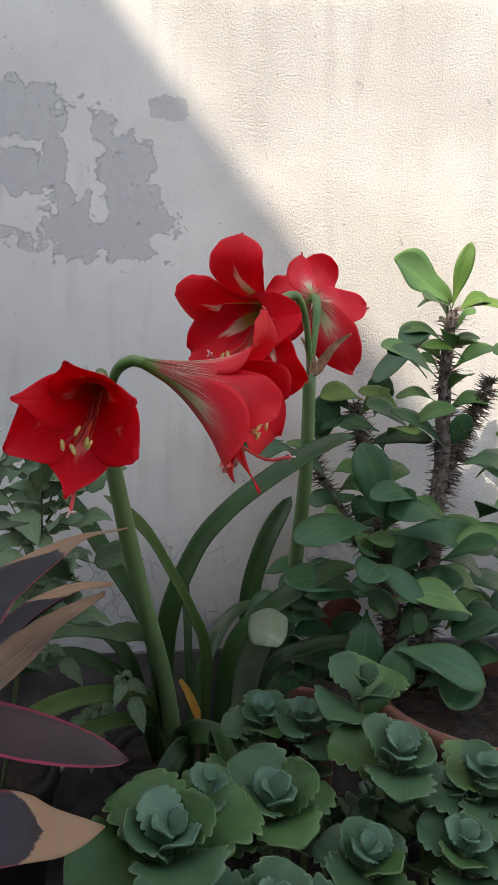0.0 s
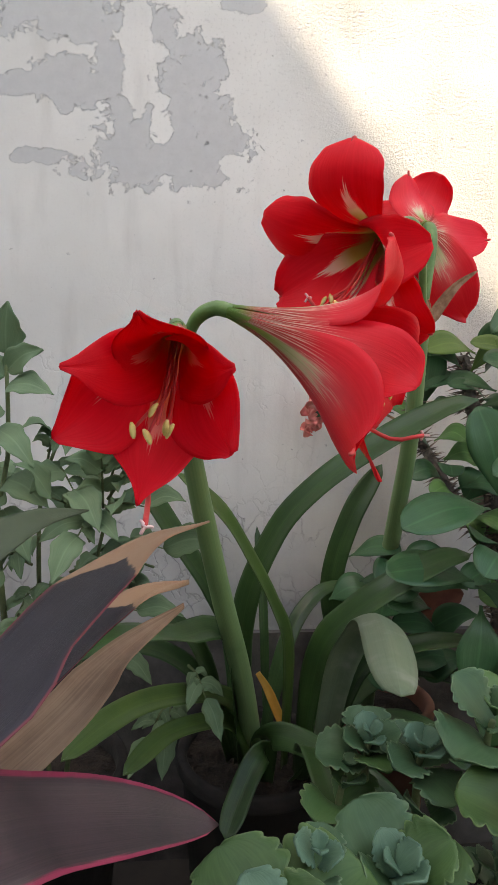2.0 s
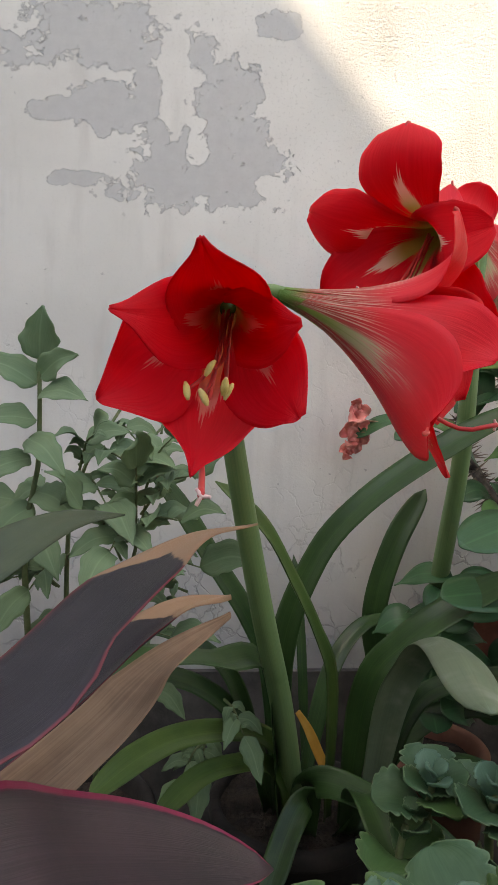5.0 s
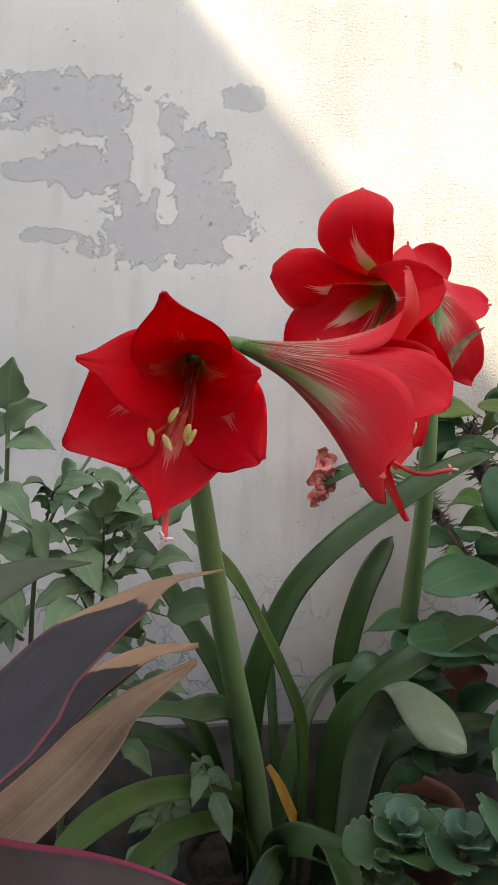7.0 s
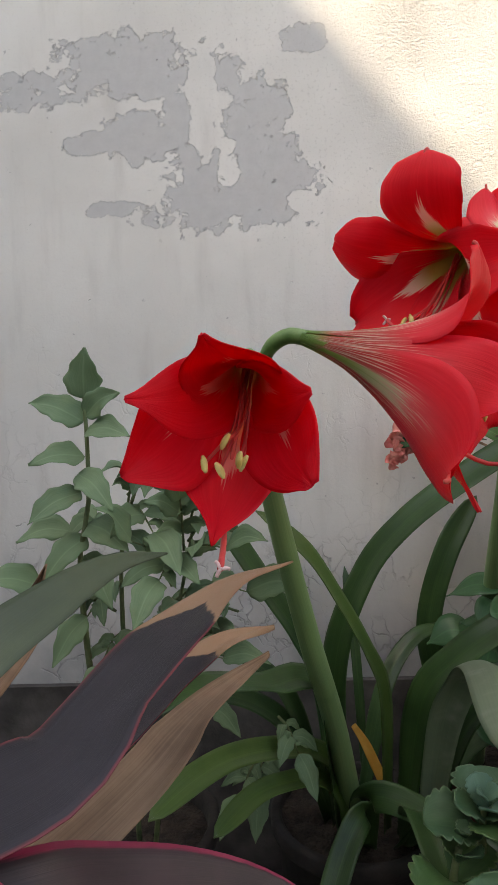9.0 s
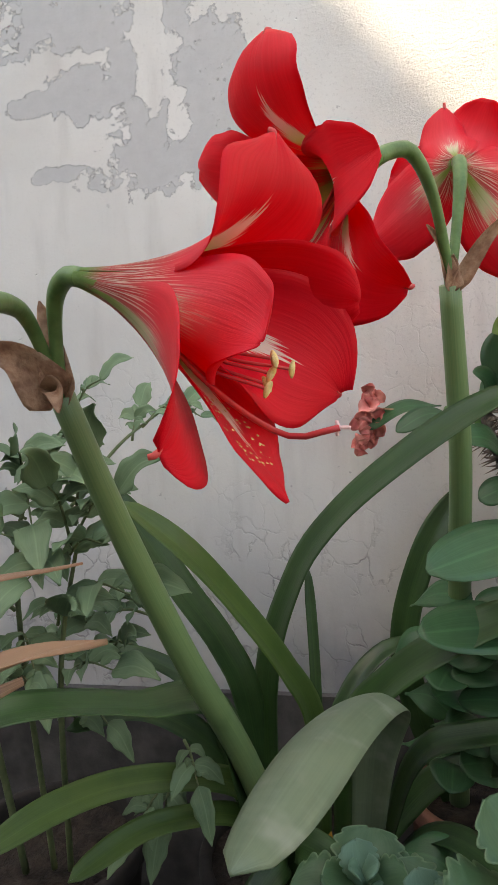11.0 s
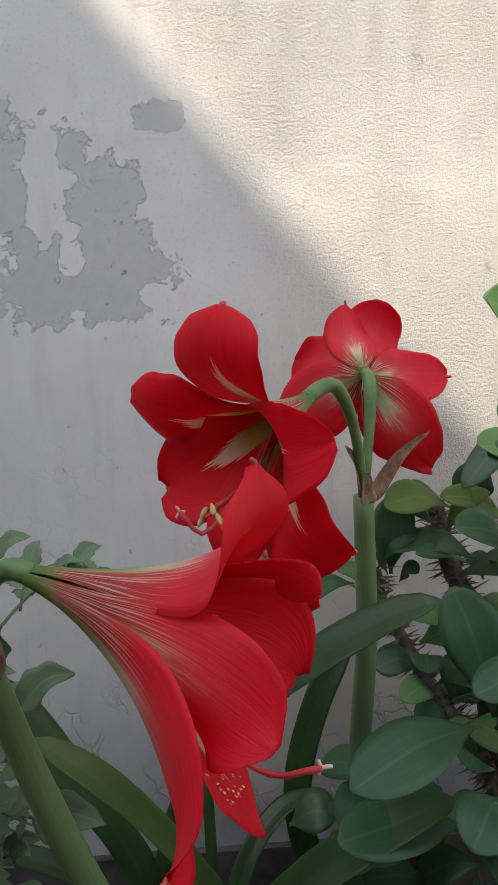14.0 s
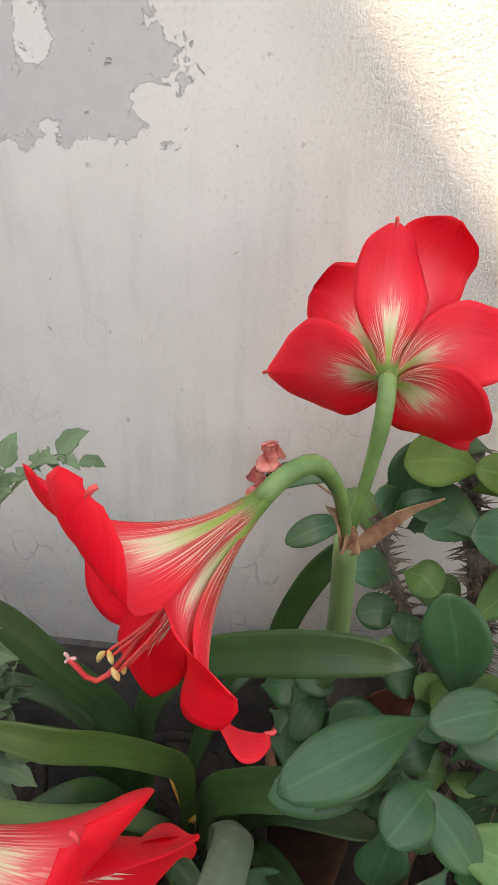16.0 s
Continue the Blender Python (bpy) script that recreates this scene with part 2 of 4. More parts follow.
def leaf_material(name, dark, light, rough=0.42, rib=0.35, veins=30.0, through=0.18, edge=None, tip=None, bloom=None, edge_at=0.455, spec=0.42):
    """Leaf: u runs to the tip and v across the blade."""
    m = Mat(name, rough, spec=spec)
    uv = m.coord.outputs["UV"]
    u, v, _ = m.xyz(uv)
    side = m.math("ABSOLUTE", m.math("SUBTRACT", v, 0.5))
    lines = m.noise(4.0, 3, 0.6, vec=m.scaled(uv, (0.6, veins, 1)))
    blot = m.noise(14.0, 5, 0.6)
    c = m.mix(m.ramp(m.math("ADD", m.math("MULTIPLY", lines, 0.4), m.math("MULTIPLY", blot, 0.6)), 0.35, 0.65), dark, light)
    c = m.mix(m.math("MULTIPLY", m.random(), 0.35), c, tuple(min(1.0, 1.35 * k) for k in light))
    c = m.mix(m.ramp(side, 0.0, 0.05, rib, 0.0), c, tuple(min(1.0, 1.7 * k) for k in light))
    if bloom:
        c = m.mix(m.ramp(m.noise(30, 3), 0.50, 0.80, 0.0, 0.5), c, bloom)
    if edge:
        worn = m.math("ADD", side, m.math("MULTIPLY", m.math("SUBTRACT", m.noise(5, 4, vec=m.scaled(uv, (3, 6, 1))), 0.5), 0.07))
        c = m.mix(m.ramp(worn, edge_at, edge_at + 0.04), c, edge)
    if tip:
        worn = m.math("ADD", u, m.math("MULTIPLY", m.math("SUBTRACT", m.noise(6, 5, vec=m.scaled(uv, (2.2, 0.5, 1))), 0.5), 0.07))
        c = m.mix(m.ramp(m.math("ADD", worn, m.math("MULTIPLY", side, 0.18)), 0.80, 0.81), c, tip)
    m.colour(c)
    m.bump(m.math("ADD", m.math("MULTIPLY", lines, 0.5), m.math("MULTIPLY", m.noise(60, 3), 0.4)), 0.0009, 0.45)
    m.thin(c, through)
    return m.m


def plain(name, a, b, rough=0.6, scale=30.0, bump=0.002, spec=0.4, fine=200.0):
    m = Mat(name, rough, spec=spec)
    c = m.mix(m.ramp(m.noise(scale, 6), 0.3, 0.7), a, b)
    m.colour(c)
    m.bump(m.math("ADD", m.noise(scale * 2, 5), m.math("MULTIPLY", m.noise(fine, 4), 0.4)), bump, 0.8)
    return m.m


def stem_material():
    m = Mat("scape_green", 0.42, spec=0.45)
    uv = m.coord.outputs["UV"]
    u, v, _ = m.xyz(uv)
    lines = m.noise(5, 3, vec=m.scaled(uv, (0.8, 12, 1)))
    c = m.mix(m.ramp(lines, 0.2, 0.8), (0.115, 0.205, 0.085), (0.165, 0.265, 0.11))
    c = m.mix(m.ramp(u, 0.15, 0.0, 0.0, 0.5), c, (0.08, 0.17, 0.10))
    c = m.mix(m.ramp(m.noise(12, 4), 0.62, 0.75, 0.0, 0.5), c, (0.07, 0.15, 0.05))
    m.colour(c)
    m.bump(lines, 0.0003, 0.4)
    return m.m


M_WALL = wall_material()
M_PETAL = petal_material("red_petal")
M_PETAL_DEEP = petal_material("deep_red_petal", 0.30)
M_PETAL_BACK = petal_back_material()
M_SCAPE = stem_material()
M_OVARY = plain("ovary_green", (0.070, 0.155, 0.045), (0.13, 0.235, 0.075), 0.4, 60, 0.0005)
M_STRAP = leaf_material("strap_leaf", (0.015, 0.046, 0.015), (0.042, 0.098, 0.030), 0.34, 0.22, 5)
M_STRAP_PALE = leaf_material("pale_leaf", (0.12, 0.17, 0.105), (0.16, 0.215, 0.135), 0.46, 0.08, 5, bloom=(0.36, 0.39, 0.33))
M_STRAP_LIGHT = leaf_material("light_strap_leaf", (0.040, 0.088, 0.022), (0.078, 0.140, 0.036), 0.36, 0.2, 5)
M_CORDY_DRY = leaf_material("purple_leaf_dry_tip", (0.017, 0.0155, 0.021), (0.034, 0.030, 0.038), 0.45, 0.05, 22, 0.08, edge=(0.20, 0.045, 0.055), tip=(0.36, 0.22, 0.14), spec=0.26)
M_DRY = leaf_material("dry_leaf", (0.085, 0.042, 0.027), (0.36, 0.225, 0.145), 0.7, 0.0, 5, 0.15)
M_CORDY_PINK = leaf_material("pink_leaf", (0.036, 0.028, 0.033), (0.072, 0.046, 0.054), 0.42, 0.05, 14, 0.1, edge=(0.40, 0.045, 0.105), edge_at=0.43)
M_CORDY_GREEN = leaf_material("green_cordyline", (0.032, 0.052, 0.030), (0.062, 0.090, 0.050), 0.45, 0.05, 22, 0.12)
M_CORDY_EDGED = leaf_material("edged_green_leaf", (0.034, 0.060, 0.030), (0.062, 0.100, 0.046), 0.42, 0.05, 14, 0.1, edge=(0.40, 0.045, 0.105), edge_at=0.43)
# bush green with sunlight put into the colour, mainly for the upper leaves
M_BUSH_SUN = leaf_material("bush_leaf_painted_sun", (0.080, 0.195, 0.060), (0.14, 0.29, 0.095), 0.4, 0.3, 10, 0.3)
M_KALAN_YOUNG = leaf_material("young_glaucous_leaf", (0.062, 0.145, 0.092), (0.105, 0.205, 0.135), 0.55, 0.05, 6, 0.12)
M_KALAN_SUN = leaf_material("yellowish_glaucous_leaf", (0.036, 0.098, 0.030), (0.068, 0.150, 0.046), 0.5, 0.05, 6, 0.14, edge=(0.12, 0.21, 0.08))
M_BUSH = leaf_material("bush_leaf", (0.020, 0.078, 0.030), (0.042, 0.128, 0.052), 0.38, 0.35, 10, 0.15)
# young yellow-green, also lightened to stand for sun on the crown
M_BUSH_LIGHT = leaf_material("young_sunlit_bush_leaf", (0.07, 0.17, 0.03), (0.14, 0.25, 0.05), 0.45, 0.3, 10, 0.3)
M_KALAN = leaf_material("glaucous_leaf", (0.028, 0.082, 0.036), (0.056, 0.128, 0.056), 0.55, 0.05, 6, 0.12, bloom=(0.12, 0.20, 0.125), edge=(0.115, 0.20, 0.105))
M_TOMATO = leaf_material("tomato_leaf", (0.105, 0.185, 0.098), (0.170, 0.265, 0.145), 0.6, 0.3, 6, 0.2)
M_TOMATO_STEM = plain("tomato_stem", (0.10, 0.14, 0.06), (0.15, 0.19, 0.09), 0.7, 80, 0.0006)
M_BARK = plain("thorny_bark", (0.075, 0.062, 0.055), (0.22, 0.185, 0.165), 0.85, 90, 0.003)
M_THORN = plain("thorn", (0.085, 0.065, 0.055), (0.26, 0.20, 0.165), 0.7, 90, 0.0004)
M_BRACT = plain("papery_bract", (0.24, 0.12, 0.07), (0.44, 0.27, 0.17), 0.75, 110, 0.0015)
M_FILAMENT = plain("filament", (0.55, 0.03, 0.04), (0.66, 0.08, 0.07), 0.45, 40, 0.0002)
M_ANTHER = plain("pollen", (0.66, 0.47, 0.14), (0.83, 0.69, 0.32), 0.9, 160, 0.0012)
M_STIGMA = plain("stigma", (0.75, 0.45, 0.45), (0.85, 0.62, 0.60), 0.6, 60, 0.0003)
M_TERRA = plain("terracotta", (0.15, 0.066, 0.046), (0.25, 0.115, 0.080), 0.85, 14, 0.0015)
M_PLASTIC = plain("black_plastic", (0.015, 0.015, 0.016), (0.034, 0.033, 0.032), 0.6, 20, 0.0006)
M_CLAY = plain("dusty_clay", (0.014, 0.012, 0.011), (0.034, 0.029, 0.027), 0.9, 25, 0.0012)
# near-black for the added strip that darkens the wall's foot
M_FOOT_STRIP = plain("dark_foot_strip", (0.040, 0.038, 0.038), (0.105, 0.100, 0.098), 0.9, 16, 0.004, fine=120)
M_SOIL = plain("soil", (0.014, 0.010, 0.008), (0.042, 0.030, 0.023), 0.95, 55, 0.012)
M_FLOOR = plain("earth_floor", (0.022, 0.018, 0.015), (0.055, 0.045, 0.037), 0.9, 6, 0.002, fine=90)
M_FAR = plain("far_plaster", (0.50, 0.48, 0.45), (0.62, 0.60, 0.56), 0.9, 4, 0.002)
M_FLOWER = plain("salmon_flower", (0.70, 0.16, 0.15), (0.80, 0.32, 0.27), 0.55, 60, 0.0006)
M_LITTER_RED = plain("withered_leaf", (0.13, 0.045, 0.03), (0.22, 0.085, 0.055), 0.7, 40, 0.0015)
M_YELLOW = plain("yellow_leaf", (0.62, 0.30, 0.05), (0.74, 0.42, 0.10), 0.6, 40, 0.001)


# ---- mesh helpers ----
def mesh_object(name, verts, faces, material, uvs=None, parent=None, label="", smooth=True):
    me = bpy.data.meshes.new(name)
    me.from_pydata(verts, [], faces)
    me.materials.append(material)
    if uvs is not None:
        layer = me.uv_layers.new(name="uv")
        for loop in me.loops:
            layer.data[loop.index].uv = uvs[loop.vertex_index]
    me.polygons.foreach_set("use_smooth", [smooth] * len(me.polygons))
    me.update()
    ob = new(name, me)
    if parent is not None:
        ob.parent = parent
    if label:
        ob["label"] = label
    return ob


def thing(name, place, label, category, group=""):
    e = new(name)
    e.location = place
    e.empty_display_size = 0.03
    return tagged(e, label, category, group)


def local(parent):
    """The world place of a parent, to build its parts in its own space."""
    p = Vector((0, 0, 0))
    while parent is not None:
        p += parent.location
        parent = parent.parent
    return p


def curve_points(pts, n):
    """n + 1 places along a Catmull-Rom curve through pts, spaced evenly in the curve's parameter by length."""
    p = [np.array(q, float) for q in pts]
    if len(p) == 2:
        return [p[0] + (p[1] - p[0]) * k / n for k in range(n + 1)]
    p = [2 * p[0] - p[1]] + p + [2 * p[-1] - p[-2]]
    dense = []
    for i in range(1, len(p) - 2):
        a, b, c, d = p[i - 1 : i + 3]
        for k in range(12):
            t = k / 12
            dense.append(0.5 * (2 * b + (c - a) * t + (2 * a - 5 * b + 4 * c - d) * t * t + (3 * b - a - 3 * c + d) * t**3))
    dense.append(p[-2])
    dense = np.array(dense)
    run = np.r_[0, np.cumsum(np.linalg.norm(np.diff(dense, axis=0), axis=1))]
    at = np.linspace(0, run[-1], n + 1)
    return [np.array([np.interp(s, run, dense[:, k]) for k in range(3)]) for s in at]


def unit(v):
    return v / (np.linalg.norm(v) + 1e-12)


def tube(name, pts, radii, material, parent, n=16, sides=10, label="", cap=True, wobble=0.0):
    """A round stalk along a curve; radii are spread evenly along it."""
    o = np.array(local(parent))
    path = curve_points(pts, n)
    rr = np.interp(np.linspace(0, 1, n + 1), np.linspace(0, 1, len(radii)), radii)
    verts, uvs, faces = [], [], []
    ref = np.array([0.3, 0.9, 0.2])
    for i, q in enumerate(path):
        d = unit(path[min(i + 1, n)] - path[max(i - 1, 0)])
        s = unit(np.cross(d, ref))
        ref = unit(np.cross(s, d))
        for k in range(sides):
            a = 2 * math.pi * k / sides
            r = rr[i] * (1 + wobble * noise.noise(Vector(q * 90 + k)))
            verts.append(tuple(q - o + r * (math.cos(a) * s + math.sin(a) * ref)))
            uvs.append((i / n, k / sides))
    for i in range(n):
        for k in range(sides):
            a, b = i * sides + k, i * sides + (k + 1) % sides
            faces.append((a, b, b + sides, a + sides))
    if cap:
        faces.append(tuple(range(sides - 1, -1, -1)))
        faces.append(tuple(n * sides + k for k in range(sides)))
    return mesh_object(name, verts, faces, material, uvs, parent, label)


def sheet(name, rows, material, parent, thick=0.0008, label="", under=None):
    """A thin blade with real thickness from a grid of places rows[i][j]; u runs along i and v along j."""
    o = np.array(local(parent))
    g = np.array(rows, float) - o
    nu, nv = g.shape[:2]
    du, dv = np.gradient(g, axis=0), np.gradient(g, axis=1)
    nn = np.cross(du, dv)
    nn /= np.linalg.norm(nn, axis=2, keepdims=True) + 1e-12
    side = np.abs(np.linspace(-1, 1, nv))[None, :, None]
    half = 0.5 * thick * (1 - 0.7 * side**3)
    top, low = (g + nn * half).reshape(-1, 3), (g - nn * half).reshape(-1, 3)
    verts = np.concatenate([top, low]).tolist()
    uv = [(i / (nu - 1), j / (nv - 1)) for i in range(nu) for j in range(nv)] * 2
    k, faces = nu * nv, []
    for i in range(nu - 1):
        for j in range(nv - 1):
            a, b, c, d = i * nv + j, (i + 1) * nv + j, (i + 1) * nv + j + 1, i * nv + j + 1
            faces += [(a, b, c, d), (k + d, k + c, k + b, k + a)]
    rim = [i * nv for i in range(nu)] + [(nu - 1) * nv + j for j in range(1, nv)]
    rim += [i * nv + nv - 1 for i in range(nu - 2, -1, -1)] + [j for j in range(nv - 2, 0, -1)]
    for a, b in zip(rim, rim[1:] + rim[:1]):
        faces.append((b, a, k + a, k + b))
    ob = mesh_object(name, verts, faces, material, uv, parent, label)
    if under:
        ob.data.materials.append(under)
        ob.data.polygons.foreach_set("material_index", [i % 2 if i < 2 * (nu - 1) * (nv - 1) else 0 for i in range(len(faces))])
    return ob


def blade(name, pts, width, material, parent, face=(0, 0, 1), shape="strap", fold=0.25, thick=0.0016, n=26, nv=9, twist=0.0, wave=0.0, seed=0, label="", teeth=0):
    """A leaf along a curve. face: the way its upper side looks; fold: how far the edges rise beside the midrib."""
    path = curve_points(pts, n)
    face = np.array(face, float)
    rows = []
    rnd = random.Random(seed)
    ph = rnd.uniform(0, 6.28)
    up = None
    for i, q in enumerate(path):
        u = i / n
        d = unit(path[min(i + 1, n)] - path[max(i - 1, 0)])
        want = face if up is None else 0.6 * up + 0.4 * face
        s = np.cross(d, want)
        if np.linalg.norm(s) < 1e-3:
            s = np.cross(d, up if up is not None else np.array([0.2, 1, 0.1]))
        s = unit(s)
        up = unit(np.cross(s, d))
        a = twist * u
        s2 = math.cos(a) * s + math.sin(a) * up
        n2 = math.cos(a) * up - math.sin(a) * s
        if shape == "strap":
            w = (0.55 + 0.45 * min(1, u / 0.35)) * (1 - max(0, (u - 0.80) / 0.20) ** 2.4) ** 0.5
        elif shape == "oval":
            w = max(0.05, math.sin(math.pi * min(1, u**0.80)) ** 0.72)
        elif shape == "spoon":
            w = max(0.09, math.sin(math.pi * u**1.5) ** (0.85 if u < 0.63 else 0.52)) if u < 0.997 else 0.10
        elif shape == "cordy":
            w = min(1.0, 0.35 + 1.3 * u) * (1 - max(0, (u - 0.55) / 0.45) ** 1.8) ** 0.85
        elif shape == "tailed":
            w = min(1.0, 0.55 + 0.9 * u) * (1 if u < 0.72 else max(0.02, 1 - ((u - 0.72) / 0.28) ** 0.85))
        elif shape == "round":
            w = max(0.10, math.sin(math.pi * u**1.55) ** 0.5) if u < 0.995 else 0.12
        elif shape == "paddle":
            w = min(1.0, 0.35 + 1.3 * u) * (1 - max(0, (u - 0.5) / 0.5) ** 2.6) ** 0.7
        elif shape == "lobed":
            w = max(0.04, math.sin(math.pi * u**0.66) ** 0.95) * (1 + 0.08 * math.sin(u * 21 + ph))
        elif shape == "lance":
            w = max(0.03, math.sin(math.pi * (0.12 + 0.88 * u) ** 0.85) ** 0.8)
        else:
            w = max(0.03, (1 - u) ** 0.6 * min(1, 0.35 + u * 4))
        w = max(w, 0.03) * width / 2
        row = []
        for j in range(nv):
            v = 2 * j / (nv - 1) - 1
            edge = 1.0
            if teeth and abs(v) > 0.7:
                saw = (u * teeth + 0.3) % 1.0
                edge = 1.0 + 0.24 * (abs(v) - 0.7) / 0.3 * (math.sin(math.pi * saw) ** 0.6 - 0.6) * min(1, u * 2.5)
            lift = fold * w * abs(v) ** 1.5 + wave * width * math.sin(u * 9 + ph + (2.1 if v > 0 else 0)) * v * v
            row.append(q + s2 * w * v * edge + n2 * lift)
        rows.append(row)
    return sheet(name, rows, material, parent, thick, label)


def petal_grid(base, axis, tip, width, roll=0.0, fore=0.62, out=0.45, cup=0.1, blunt=0.6, peak=0.62, curl=0.05, cone=0.010, part=0.42, seed=0, ruffle=0.05, nu=34, nv=15):
    """Places of one petal of a trumpet: it leaves base along axis and bends out to its tip. roll turns its blade about the midrib; fore and out
    say how far it follows the tube before it bends; cup bows the blade inward; curl bends the tip back; cone is the tube's widening, part where the petal leaves it."""
    rnd = random.Random(seed)
    ph, ph2 = rnd.uniform(0, 6.28), rnd.uniform(0, 6.28)
    a, t = unit(np.array(axis, float)), np.array(tip, float)
    b = np.array(base, float) - 0.004 * a
    span = t - b
    length = np.linalg.norm(span)
    r = unit(span - a * (span @ a))
    reach = span @ r
    p1 = b + a * 0.55 * fore * length + r * cone
    p2 = b + a * fore * length + r * out * reach
    u = np.linspace(0, 1, nu + 1)[:, None]
    q = (1 - u) ** 3 * b + 3 * (1 - u) ** 2 * u * p1 + 3 * (1 - u) * u * u * p2 + u**3 * t
    d = 3 * (1 - u) ** 2 * (p1 - b) + 6 * (1 - u) * u * (p2 - p1) + 3 * u * u * (t - p2)
    d /= np.linalg.norm(d, axis=1, keepdims=True)
    s = np.cross(a, r)
    inn = np.cross(s, d)
    inn *= np.sign(inn[0] @ -r) or 1.0
    turn = roll * u * u * (3 - 2 * u)
    s2, n2 = s * np.cos(turn) + inn * np.sin(turn), inn * np.cos(turn) - s * np.sin(turn)
    k = np.minimum(1, u / peak)
    rise = 0.10 + 0.90 * k * k * (3 - 2 * k)
    fall = np.cos(0.5 * math.pi * np.clip((np.minimum(u, 0.955) - peak) / (1 - peak), 0, 1)) ** blunt
    w = 0.5 * width * rise * fall * (1 - 0.65 * np.clip((u - 0.955) / 0.045, 0, 1))
    ax = (q - b) @ a
    mid = b + a * ax[:, None]
    rad = np.linalg.norm(q - mid, axis=1, keepdims=True) + 0.0048
    rv = q - mid
    rv = np.where(np.linalg.norm(rv, axis=1, keepdims=True) > 1e-5, rv, r)
    rv = rv / np.linalg.norm(rv, axis=1, keepdims=True)
    free = np.clip((u - part) / 0.34, 0, 1)
    free = free * free * (3 - 2 * free)
    w = np.maximum(w, 0.66 * rad * (1 - free))
    v = np.linspace(-1, 1, nv)[None, :]
    far = np.where(v > 0, ph2, 0)
    off = cup * u * w * v * v + ruffle * width * u * v * v * (np.sin(6.5 * u + ph + far) + 0.35 * np.sin(19 * u + 2 * ph + far))
    off = off - 0.014 * width * np.exp(-((v / 0.12) ** 2)) * u - curl * width * np.maximum(0, u - 0.66) ** 2 * 4
    rim = 1 + 0.035 * np.sin(13 * u + 3 * ph + far) + 0.018 * np.sin(37 * u + ph2 + far)
    flat = q[:, None] + s2[:, None] * (w * v * rim)[..., None] + n2[:, None] * off[..., None]
    bend = np.clip(v * w / np.maximum(rad, 0.003), -1.5, 1.5)[..., None]
    layer = 0.0006 * (seed % 2) * (1 - u)
    tubed = mid[:, None] + (rad + layer)[..., None] * (rv[:, None] * np.cos(bend) + s * np.sin(bend))
    return tubed * (1 - free[..., None]) + flat * free[..., None]


def petal(base, axis, tip, parent, material=None, **shape):
    rows = petal_grid(base, axis, tip, **shape)
    return sheet("petal", rows, material or M_PETAL, parent, 0.0009, under=M_PETAL_BACK), rows


def stamen(base, axis, end, parent, bend=0.02, r=0.0011, tilt=(0, 0, 1)):
    b, e, a = np.array(base), np.array(end), unit(np.array(axis))
    m1 = b + (e - b) * 0.5 + np.array((0, 0, -bend))
    tube("filament", [b, m1, e], [r * 0.9, r, r * 0.8], M_FILAMENT, parent, 12, 6)
    d = unit(np.array(tilt))
    tube("anther", [e - d * 0.0045, e + np.array((0, 0, 0.0007)), e + d * 0.0045], [0.0007, 0.0016, 0.0018, 0.0016, 0.0007], M_ANTHER, parent, 8, 8, wobble=0.5)


def pollen(rows, parent):
    """Specks of pollen that fell on the lower petal."""
    rnd = random.Random(77)
    o, verts, faces = np.array(local(parent)), [], []
    for _ in range(90):
        i, j = rnd.randint(17, 26), rnd.randint(3, 9)
        f = rnd.random()
        q = np.array(rows[i][j]) * f + np.array(rows[i][j + 1]) * (1 - f)
        q = q + (np.array(rows[i + 1][j]) - np.array(rows[i][j])) * rnd.random() - o
        r, k = rnd.uniform(0.0004, 0.0011), len(verts)
        verts += [tuple(q + r * np.array(w)) for w in ((1.4, 0, 0), (-1, 0, 0.3), (0, 1, 0), (0, -1.2, 0), (0, 0, 1), (0.2, 0, -1))]
        faces += [(k + a, k + b, k + c) for a, b, c in ((0, 2, 4), (2, 1, 4), (1, 3, 4), (3, 0, 4), (2, 0, 5), (1, 2, 5), (3, 1, 5), (0, 3, 5))]
    ob = mesh_object("pollen_specks", verts, faces, M_ANTHER, None, parent)
    ob["kind"] = "stuff"


def lathe(name, profile, material, parent, sides=48, label="", wobble=0.0):
    verts, faces, n = [], [], len(profile)
    for k in range(sides):
        a = 2 * math.pi * k / sides
        w = 1 + wobble * math.sin(2 * a + 1)
        verts += [(r * w * math.cos(a), r * w * math.sin(a), z) for r, z in profile]
    for k in range(sides):
        for i in range(n - 1):
            p, q = k * n + i, (k + 1) % sides * n + i
            faces.append((p, q, q + 1, p + 1))
    return mesh_object(name, verts, faces, material, [(0, 0)] * len(verts), parent, label)


def box(name, lo, hi, material, label=""):
    x0, y0, z0 = lo
    x1, y1, z1 = hi
    v = [(x0, y0, z0), (x1, y0, z0), (x1, y1, z0), (x0, y1, z0), (x0, y0, z1), (x1, y0, z1), (x1, y1, z1), (x0, y1, z1)]
    f = [(3, 2, 1, 0), (4, 5, 6, 7), (0, 1, 5, 4), (1, 2, 6, 5), (2, 3, 7, 6), (3, 0, 4, 7)]
    ob = mesh_object(name, v, f, material, smooth=False)
    return tagged(ob, label, kind="structure")


